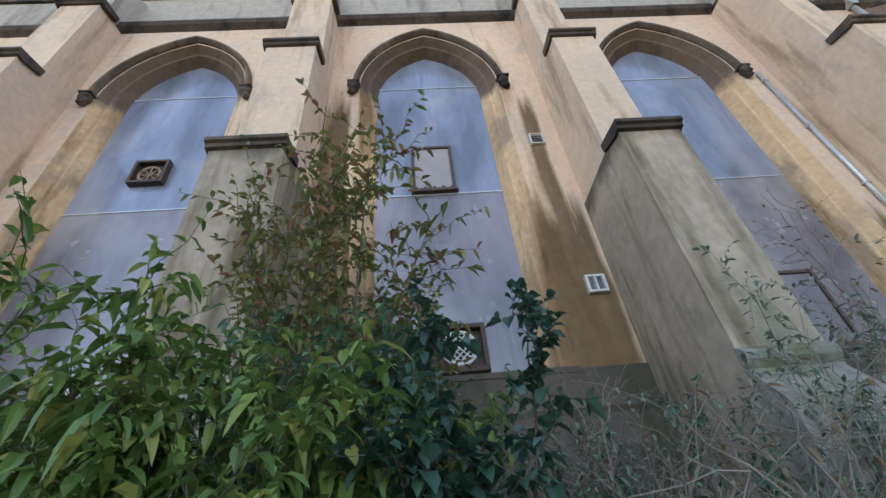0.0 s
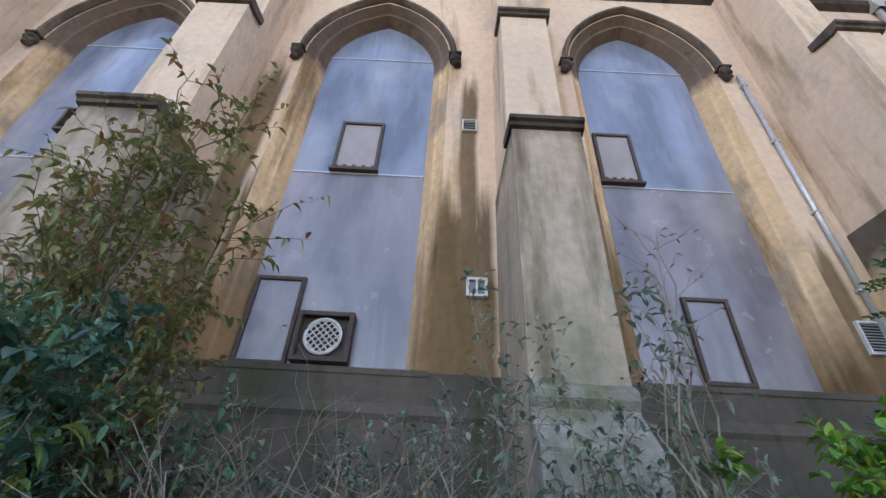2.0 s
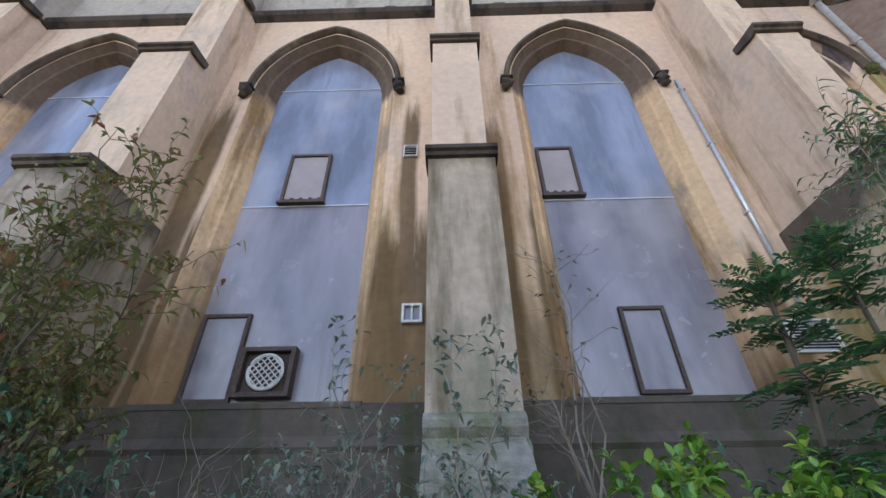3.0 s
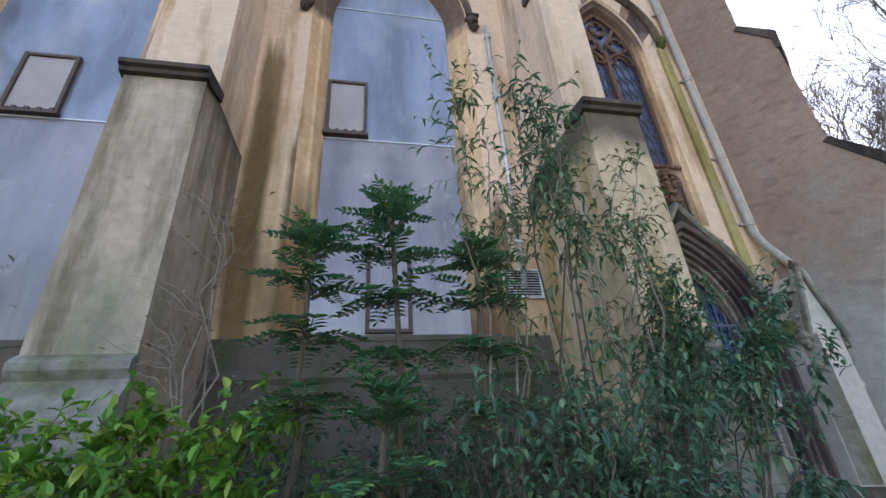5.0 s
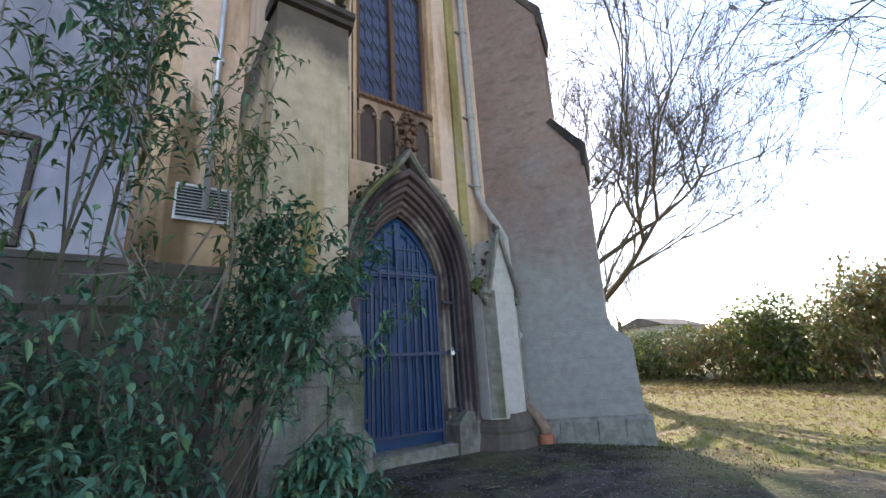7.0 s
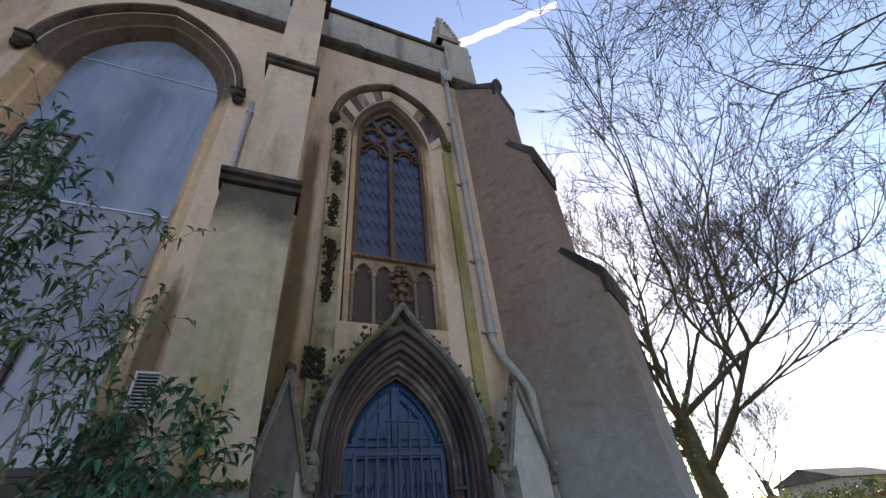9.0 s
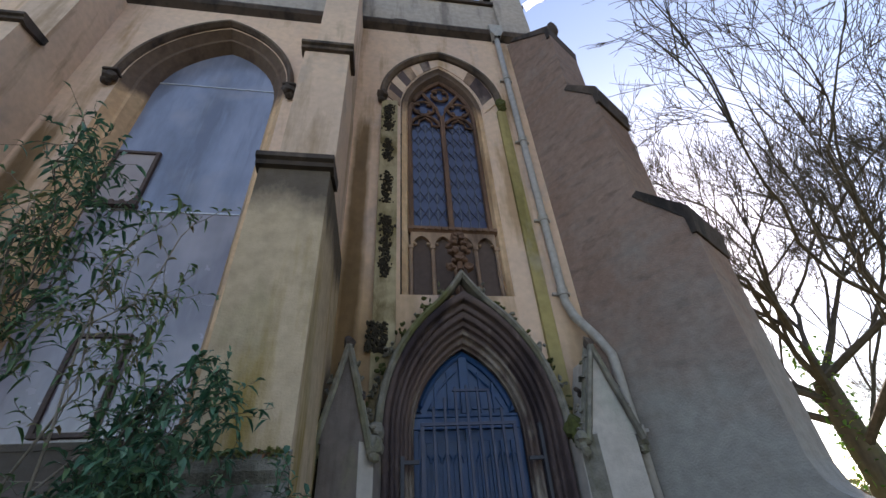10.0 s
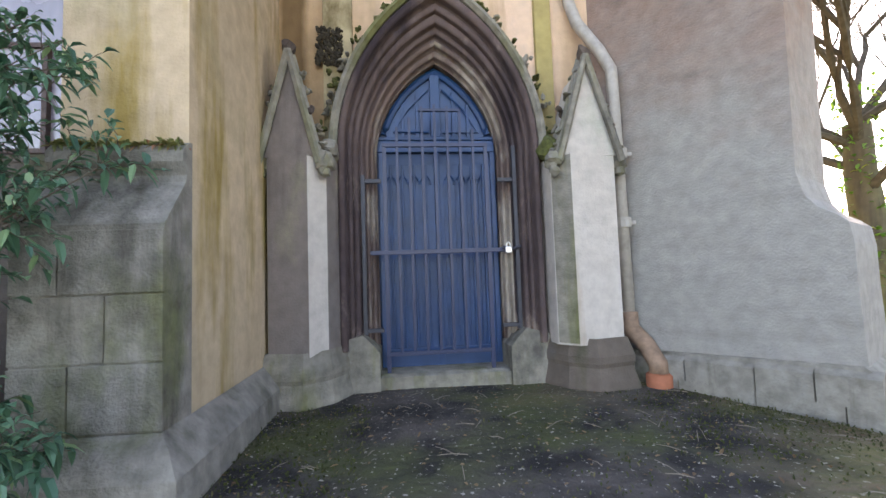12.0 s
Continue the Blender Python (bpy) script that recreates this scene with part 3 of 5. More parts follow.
def big_buttress():
    b = tagged(new("corner_buttress"), "massive diagonal corner buttress in brown render with stepped weatherings", "buttress", kind="structure")
    o, u, v = Vector((12.66, 3.06, 0)), Vector((0.53, -0.848, 0)), Vector((0.848, 0.53, 0))
    prof = [(-2.15, 0.0), (0.0, 0.0), (-0.02, 0.9), (-0.02, 1.22), (-0.04, 1.37), (-0.10, 1.43), (-0.20, 1.50), (-0.27, 1.60), (-0.31, 1.78), (-0.29, 3.2), (-0.26, 4.4), (-0.30, 4.6), (-0.70, 5.12), (-0.67, 7.2), (-0.70, 7.6), (-1.04, 8.04), (-0.98, 9.9), (-1.12, 10.2), (-1.8, 10.9), (-2.15, 11.0)]

    def slab(bm, pts, w0, w1):
        a = [bm.verts.new(o + u * s + v * w0 + Vector((0, 0, z))) for s, z in pts]
        c = [bm.verts.new(o + u * s + v * w1 + Vector((0, 0, z))) for s, z in pts]
        bm.faces.new(a)
        bm.faces.new(c[::-1])
        for i in range(len(pts)):
            j = (i + 1) % len(pts)
            bm.faces.new((a[j], a[i], c[i], c[j]))

    bm = bmesh.new()
    slab(bm, prof, 0.0, 0.95)
    part("shaft", bm, BIGB, b)
    for s, z, s2, z2 in ((-0.24, 4.56, -0.70, 5.14), (-0.63, 7.56, -1.04, 8.08), (-1.0, 10.2, -1.8, 10.9)):
        bm = bmesh.new()
        slab(bm, [(s + 0.0, z - 0.36), (s + 0.05, z - 0.02), (s + 0.03, z + 0.03), (s2 + 0.02, z2 + 0.05), (s2 - 0.06, z2), (s - 0.06, z - 0.1), (s - 0.06, z - 0.36)], -0.03, 0.98)
        part("weathering", bm, DARK, b, "dark sloping weathering stone")
    bm = bmesh.new()
    slab(bm, [(-2.1, 0.27), (-0.02, 0.36), (0.05, 0.30), (0.06, -0.9), (-2.1, -0.9)], -0.055, 1.02)
    plinth = part("plinth", bm, BLOCK, b, "mossy grey plinth")
    rng = random.Random(3)
    for row, (zt, zb, out) in enumerate(((0.30, 0.08, 0.10), (0.079, -0.16, 0.099), (-0.161, -0.5, 0.101))):
        sa = -2.05 + 0.2 * row
        while sa < 0.0:
            sb = min(0.07, sa + rng.uniform(0.36, 0.62))
            bm = bmesh.new()
            w = -out - rng.uniform(0, 0.012)
            e = 0.035 * sa if row == 0 else 0.0
            a = [(sa + 0.002, zb), (sb - 0.002, zb), (sb - 0.002, zt + e), (sa + 0.002, zt + e)]
            lo = [bm.verts.new(o + u * q + v * -0.04 + Vector((0, 0, z + (0.05 if row == 0 and z > 0.1 else 0)))) for q, z in a]
            hi = [bm.verts.new(o + u * (q + (0.003 if q < (sa + sb) / 2 else -0.003)) + v * w + Vector((0, 0, z))) for q, z in a]
            bm.faces.new(hi)
            for k in range(4):
                bm.faces.new((lo[k], lo[(k + 1) % 4], hi[(k + 1) % 4], hi[k]))
            part("plinth_stone", bm, BLOCK, plinth)
            sa = sb
    bm = bmesh.new()
    box(bm, 11.55, 12.35, 4.75, 5.4, 11.0, 13.6, 0.02)
    prof2 = [(0.34, 13.6), (0.40, 13.68), (0.30, 13.8), (0.08, 15.4), (0.12, 15.5), (0.02, 15.7)]
    loft(bm, [[(11.7 + a * r, 5.05 + c * r, z) for a, c in ((-1, -1), (1, -1), (1, 1), (-1, 1))] for r, z in prof2], True)
    for k in range(6):
        for sx, sy in ((-1, -1), (1, -1), (-1, 1)):
            r = 0.3 - k * 0.036
            lump(bm, (11.7 + sx * r, 5.05 + sy * r, 13.95 + k * 0.25), (0.08, 0.08, 0.07), 0.5, 1, k)
    part("pinnacle", bm, PARAPET, b, "crocketed stone pinnacle")
    bm = bmesh.new()
    lump(bm, tuple(o + u * -1.05 + v * 0.45 + Vector((0, 0, 10.75))), (0.13, 0.13, 0.3), 0.4, 2, 3)
    part("finial", bm, DARK, b)
    return b


big_buttress()

# ---------------------------------------------------------------- portal
PX = DOOR_X
ZS = 2.32


def build_portal():
    p = tagged(new("portal"), "deeply moulded pointed stone doorway with ogee hood and mossy crockets", "doorway", kind="structure")
    # nested orders of the arch, each on its own jamb
    def moulding(rolls):
        """Section through rolls with a hollow cut behind each, from the outside in: (half span, depth)."""
        out = []
        for a, y, r in rolls:
            out += [(a + r * math.cos(q), y - r * math.sin(q)) for q in (math.pi * k / 6 for k in range(7))]
            out += [(a - r * 1.15, y + r * 1.6), (a - r * 1.7, y + r * 2.6), (a - r * 2.3, y + r * 2.2)]
        return out

    orders = [
        (((0.965, 4.47, 0.033), (0.895, 4.545, 0.022)), "outer_order", PORTAL, "weathered brown stone moulding"),
        (((0.845, 4.60, 0.028), (0.790, 4.665, 0.018)), "middle_order", PORTAL, "weathered brown stone moulding"),
        (((0.745, 4.73, 0.022), (0.690, 4.79, 0.020)), "inner_order", FLAKE, "paler flaking inner moulding"),
    ]
    for rolls, nm, mt, lb in orders:
        bm = bmesh.new()
        sec = moulding(rolls)
        if nm == "inner_order":
            sec += [(0.652, 4.85), (0.65, 5.2)]
        loft(bm, [at_y(outline(PX, a, 0.40, ZS, 4.03 - (1.0 - a) * 1.8, 18), y) for a, y in sec])
        part(nm, bm, mt, p, lb)
    bm = bmesh.new()
    loft(bm, [at_y(outline(PX, a, 0.2, ZS, 4.03 - (1.0 - a) * 1.8, 16), y) for a, y in ((1.02, 4.66), (0.93, 4.70), (0.80, 4.80), (0.66, 4.92), (0.66, 5.25))])
    part("arch_core", bm, DARK, p)
    for sg in (-1, 1):
        bm = bmesh.new()
        prism(bm, [(PX + sg * 0.64, -0.6), (PX + sg * 0.64, 0.36), (PX + sg * 0.70, 0.44), (PX + sg * 0.80, 0.54), (PX + sg * 1.06, 0.47), (PX + sg * 1.06, -0.6)], 4.50, 5.2)
        part("jamb_base", bm, ASHLAR, p, "mossy splayed base stone")
    # hood
    bm = bmesh.new()
    prof = ((1.00, 4.03, 4.22, 4.62), (1.00, 4.03, 4.22, 4.44), (1.03, 4.07, 4.28, 4.40), (1.07, 4.10, 4.33, 4.41), (1.09, 4.12, 4.38, 4.48), (1.10, 4.13, 4.40, 4.76))
    loft(bm, [at_y(ogee(PX, a, ZS, z, tip, 18), y) for a, z, tip, y in prof])
    part("ogee_hood", bm, ASHLAR, p, "lichen-covered ogee hood moulding")
    rng = random.Random(5)
    line = ogee(PX, 1.10, ZS, 4.13, 4.40, 18)
    for i, (x, z) in enumerate(line):
        if i % 2 == 0 and abs(x - PX) > 0.12:
            bm = bmesh.new()
            sg = 1 if x > PX else -1
            for k in range(rng.randint(3, 10)):
                lump(bm, (x + sg * rng.uniform(0.0, 0.12), 4.55 + rng.uniform(-0.06, 0.12), z + rng.uniform(-0.06, 0.10)), (rng.uniform(0.014, 0.042), rng.uniform(0.02, 0.05), rng.uniform(0.014, 0.04)), 0.9, 1, i * 9 + k)
            part("crocket", bm, MOSS if i % 4 else ASHLAR, p, "mossy leaf crocket")
    bm = bmesh.new()
    tube(bm, [(PX, 4.48, 4.36), (PX, 4.48, 4.52), (PX, 4.48, 4.62)], [0.05, 0.035, 0.07], 8)
    for k, (z, r) in enumerate(((4.52, 0.075), (4.66, 0.12), (4.76, 0.13), (4.86, 0.09), (4.94, 0.05))):
        for j in range(6):
            a = j * math.pi / 3 + k
            lump(bm, (PX + r * math.cos(a), 4.48 + r * 0.7 * math.sin(a), z), (0.055, 0.05, 0.05), 0.7, 1, k * 7 + j)
    for sg in (-1, 1):
        lump(bm, (PX + sg * 0.13, 4.5, 4.42), (0.07, 0.06, 0.06), 0.8, 2, sg)
    part("finial", bm, TRACERY, p, "carved leafy stone finial")
    for sg in (-1, 1):
        bm = bmesh.new()
        lump(bm, (PX + sg * 1.07, 4.40, ZS - 0.02), (0.10, 0.11, 0.12), 0.5, 2, 11 + sg)
        lump(bm, (PX + sg * 1.10, 4.38, ZS - 0.13), (0.08, 0.08, 0.08), 0.7, 2, 12 + sg)
        part("head_stop", bm, MOSS if sg > 0 else ASHLAR, p, "worn carved head stop with moss")
    bm = bmesh.new()
    prism_x(bm, [(4.55, 0.06), (4.54, 0.12), (4.6, 0.14), (5.3, 0.14), (5.3, -0.5), (4.55, -0.5)], PX - 0.66, PX + 0.66)
    part("threshold", bm, ASHLAR, p, "worn stone threshold")
    return p


build_portal()


def pier(cx, face, side, inner, name_label, mirror):
    p = tagged(new("pinnacle_pier"), name_label, "stone pier", "piers beside the doorway", "structure")
    s = mirror
    x = lambda v: cx + s * v
    # plan: outer edge, front, chamfer towards the door
    plan = [(-0.26, 4.78), (-0.26, 4.22), (inner, 4.15), (inner + 0.15, 4.30), (0.36, 4.55), (0.36, 4.78)]
    bm = bmesh.new()
    loft(bm, [[(x(a), y, z) for a, y in plan] for z in (0.4, 1.3, 2.2)])
    part("shaft", bm, face, p)
    bm = bmesh.new()
    loft(bm, [[(x(a), y - 0.006, z) for a, y in ((inner + 0.005, 4.15), (inner + 0.145, 4.29))] for z in (0.42, 1.3, 2.18)])
    part("chamfer_face", bm, side, p, "paler chamfered face")
    # gabled head
    bm = bmesh.new()
    gm = (inner - 0.22) / 2
    a = [(-0.28, 2.18), (inner + 0.06, 2.18), (gm, 3.08)]
    pts0 = [bm.verts.new((x(q), 4.17 if i == 1 else 4.21, z)) for i, (q, z) in enumerate(a)]
    pts1 = [bm.verts.new((x(q), 4.78, z)) for q, z in a]
    bm.faces.new(pts0)
    bm.faces.new(pts1[::-1])
    for i in range(3):
        j = (i + 1) % 3
        bm.faces.new((pts0[j], pts0[i], pts1[i], pts1[j]))
    part("gable", bm, face, p)
    bm = bmesh.new()
    for (xa, za), (xb, zb) in (((-0.32, 2.12), (gm, 3.16)), ((inner + 0.10, 2.12), (gm, 3.16))):
        tube(bm, [(x(xa), 4.17, za), (x(xb), 4.18, zb)], 0.035, 6)
        tube(bm, [(x(xa), 4.26, za), (x(xb), 4.27, zb)], 0.05, 6)
    part("gable_moulding", bm, ASHLAR, p, "mossy raking moulding")
    rng = random.Random(int(cx * 10))
    for k in range(5):
        for (xa, za), (xb, zb), sg in (((-0.34, 2.2), (gm - 0.03, 3.1), -1), ((inner + 0.12, 2.2), (gm + 0.03, 3.1), 1)):
            f = (k + 0.5) / 5
            bm = bmesh.new()
            for j in range(4):
                lump(bm, (x(xa + (xb - xa) * f + sg * rng.uniform(0, 0.06)), 4.28 + rng.uniform(-0.05, 0.1), za + (zb - za) * f + rng.uniform(-0.04, 0.05)), (rng.uniform(0.015, 0.04), 0.04, rng.uniform(0.015, 0.035)), 0.9, 1, k * 5 + j)
            part("crocket", bm, ASHLAR if (k + sg) % 3 else DARK, p)
    bm = bmesh.new()
    lump(bm, (x(gm), 4.22, 3.2), (0.06, 0.06, 0.09), 0.6, 2, 2)
    part("tip", bm, DARK, p)
    for q, yy in ((-0.33, 4.30), (inner + 0.15, 4.22)):
        bm = bmesh.new()
        lump(bm, (x(q), yy, 2.14), (0.085, 0.09, 0.10), 0.6, 2, int(q * 30))
        lump(bm, (x(q), yy - 0.04, 2.04), (0.055, 0.055, 0.055), 0.6, 1, int(q * 30))
        part("head_corbel", bm, ASHLAR, p, "worn carved corbel")
    bm = bmesh.new()
    plan2 = [(-0.28, 4.78), (-0.28, 4.20), (0.06, 4.12), (0.25, 4.28), (0.38, 4.55), (0.38, 4.78)]
    c = Vector((0.0, 4.5))
    loft(bm, [[(x(0.03 + (a2 - 0.03) * k), 4.5 + (y - 4.5) * k, z) for a2, y in plan2] for k, z in ((1.0, 0.46), (1.03, 0.42), (1.14, 0.30), (1.14, 0.24), (1.10, 0.20), (1.12, 0.16), (1.22, 0.02), (1.22, -0.5))])
    part("base", bm, ASHLAR if mirror > 0 else BASE, p, "moulded mossy base")
    return p


pier(8.56, PIERD, PALE, 0.10, "grey stone pier with a gabled crocketed head", 1)
pier(11.27, PALE, ASHLAR, 0.20, "pale stone pier with a gabled crocketed head", -1)

# pilaster strips of stained render
for x0, x1, z0, z1, mt, lb in ((8.72, 9.02, 2.3, 8.35, MOSSY, "render strip with black moss"), (10.98, 11.16, 2.3, 8.3, LICHEN, "yellow lichen-stained render strip")):
    _b = bmesh.new()
    box(_b, x0, x1, 4.69, 4.76, z0, z1, 0.01)
    tagged(finish("trim", _b, mt), lb, "wall trim", kind="structure")


def strip_moss():
    rng = random.Random(21)
    bm = bmesh.new()
    for _ in range(1700):
        if rng.random() < 0.82:
            z = rng.uniform(4.35, 8.2)
            if noise.noise(Vector((3.3, 0, z * 1.7))) < -0.28 + 0.2 * rng.random():
                continue
            x = 8.86 + rng.gauss(0, 0.04) + 0.04 * noise.noise(Vector((0, 1, z * 3)))
        else:
            x, z = rng.uniform(8.66, 8.92), rng.uniform(3.28, 3.68)
        r = rng.uniform(0.008, 0.026)
        lump(bm, (x, 4.685, z), (r, rng.uniform(0.008, 0.03), r * rng.uniform(0.6, 1.5)), 0.9, 1, z)
    tagged(finish("moss", bm, BLACKMOSS), "black dried moss crusted on the render strip", "moss", kind="stuff")


BLACKMOSS = plain("black_moss", (0.06, 0.046, 0.028), 0.95, vary=0.7, scale=30, relief=0.8)
strip_moss()


def build_door():
    d = tagged(new("door_1"), "blue painted double door with pointed top behind an iron gate", "door", kind="structure")
    y = 4.93
    bm = bmesh.new()
    prism(bm, outline(PX, 0.66, 0.12, ZS, 3.42, 14), y + 0.02, y + 0.07)
    part("leaf_backing", bm, BLUE, d)
    for i in range(10):
        x0 = PX - 0.63 + i * 0.126
        bm = bmesh.new()
        box(bm, x0 + 0.007, x0 + 0.119, y, y + 0.03, 0.2, 2.30, 0.008)
        part("plank", bm, BLUE, d)
        if i not in (0, 5):
            bm = bmesh.new()
            box(bm, x0 - 0.013, x0 + 0.013, y - 0.028, y + 0.02, 0.33, 2.30, 0.008)
            part("cover_strip", bm, BLUE, d)
    bm = bmesh.new()
    box(bm, PX - 0.64, PX + 0.64, y - 0.03, y + 0.03, 2.43, 2.56, 0.012)
    box(bm, PX - 0.64, PX + 0.64, y - 0.04, y + 0.03, 2.56, 2.60, 0.012)
    part("transom", bm, BLUE, d)
    bm = bmesh.new()
    box(bm, PX - 0.62, PX + 0.62, y - 0.02, y + 0.03, 0.13, 0.33, 0.01)
    part("bottom_rail", bm, BLUE, d)
    for x0 in (PX - 0.64, PX - 0.035, PX + 0.585):
        bm = bmesh.new()
        box(bm, x0, x0 + 0.06, y - 0.025, y + 0.03, 0.13, 2.43, 0.01)
        part("stile", bm, BLUE, d)
    # pointed head: rim, mullion, mid bars
    bm = bmesh.new()
    rim = [q for q in arch(PX, 0.615, ZS, 3.34, 16) if q[1] > 2.6]
    tube(bm, at_y(rim, y), 0.04, 6)
    part("head_rim", bm, BLUE, d)
    bm = bmesh.new()
    box(bm, PX - 0.055, PX + 0.055, y - 0.03, y + 0.03, 2.6, 3.30, 0.01)
    part("head_mullion", bm, BLUE, d)
    for sg in (-1, 1):
        for dx, zt in ((0.20, 3.12), (0.36, 2.98)):
            bm = bmesh.new()
            box(bm, PX + sg * dx - 0.018, PX + sg * dx + 0.018, y - 0.01, y + 0.03, 2.6, zt, 0.006)
            part("head_bar", bm, BLUE, d)
        tri = bmesh.new()
        tube(tri, [(PX + sg * 0.08, y - 0.005, 3.14), (PX + sg * 0.30, y - 0.005, 2.92), (PX + sg * 0.46, y - 0.005, 2.66), (PX + sg * 0.08, y - 0.005, 2.66)], 0.014, 5)
        part("head_moulding", tri, BLUE, d)
        bm = bmesh.new()
        for k in range(4):
            cx2 = PX + sg * (0.13 + k * 0.125)
            w2 = 0.055
            tube(bm, at_y(arch(cx2, w2, 2.08, 2.18, 5), y - 0.012), 0.011, 5)
            tube(bm, [(cx2 - w2, y - 0.01, 0.34), (cx2 - w2, y - 0.01, 2.08)], 0.009, 4)
        part("tracery_bead", bm, BLUE, d)
    return d


build_door()


def build_gate():
    g = thing("iron_gate", "dark blue iron bar gate padlocked across the church door", "gate")
    y = 4.66
    for i in range(9):
        x = PX - 0.56 + i * 0.131
        top = (2.45, 2.62, 2.72, 2.84, 2.86, 2.84, 2.80, 2.60, 2.45)[i]
        w = 0.02 if i in (0, 8) else 0.014
        bm = bmesh.new()
        box(bm, x - w, x + w, y - 0.014, y + 0.014, 0.12 if i in (0, 8) else 0.30, top, 0.003)
        part("bar", bm, DBLUE, g)
    for x0, x1, z, h in ((-0.72, 0.68, 1.33, 0.022), (-0.58, 0.51, 2.43, 0.018), (-0.20, 0.24, 2.80, 0.014), (-0.58, 0.51, 0.32, 0.02)):
        bm = bmesh.new()
        box(bm, PX + x0, PX + x1, y - 0.018, y + 0.018, z - h, z + h, 0.004)
        part("rail", bm, DBLUE, g)
    for sg in (-1, 1):
        bm = bmesh.new()
        box(bm, PX + sg * 0.78 - 0.02, PX + sg * 0.78 + 0.02, y - 0.03, y + 0.03, 0.52, 2.12 if sg < 0 else 2.42, 0.004)
        part("hinge_post", bm, METALD, g)
        for z in (2.06, 0.56):
            bm = bmesh.new()
            box(bm, min(PX + sg * 0.60, PX + sg * 0.80), max(PX + sg * 0.60, PX + sg * 0.80), y - 0.02, y + 0.02, z - 0.02, z + 0.02, 0.004)
            part("hinge_arm", bm, METALD, g)
    bm = bmesh.new()
    tube(bm, [(PX + 0.62, y - 0.03, 1.35), (PX + 0.72, y - 0.05, 1.33), (PX + 0.82, y - 0.03, 1.36)], 0.022, 6)
    part("chain", bm, METALD, g)
    lock = tagged(new("padlock"), "")
    lock.parent = g
    lock["label"] = "steel padlock"
    bm = bmesh.new()
    box(bm, PX + 0.645, PX + 0.71, y - 0.075, y - 0.04, 1.29, 1.355, 0.01)
    part("body", bm, STEEL, lock)
    bm = bmesh.new()
    tube(bm, [(PX + 0.66, y - 0.057, 1.35), (PX + 0.662, y - 0.057, 1.39), (PX + 0.678, y - 0.057, 1.405), (PX + 0.694, y - 0.057, 1.39), (PX + 0.696, y - 0.057, 1.35)], 0.007, 6)
    part("shackle", bm, STEEL, lock)
    return g


build_gate()


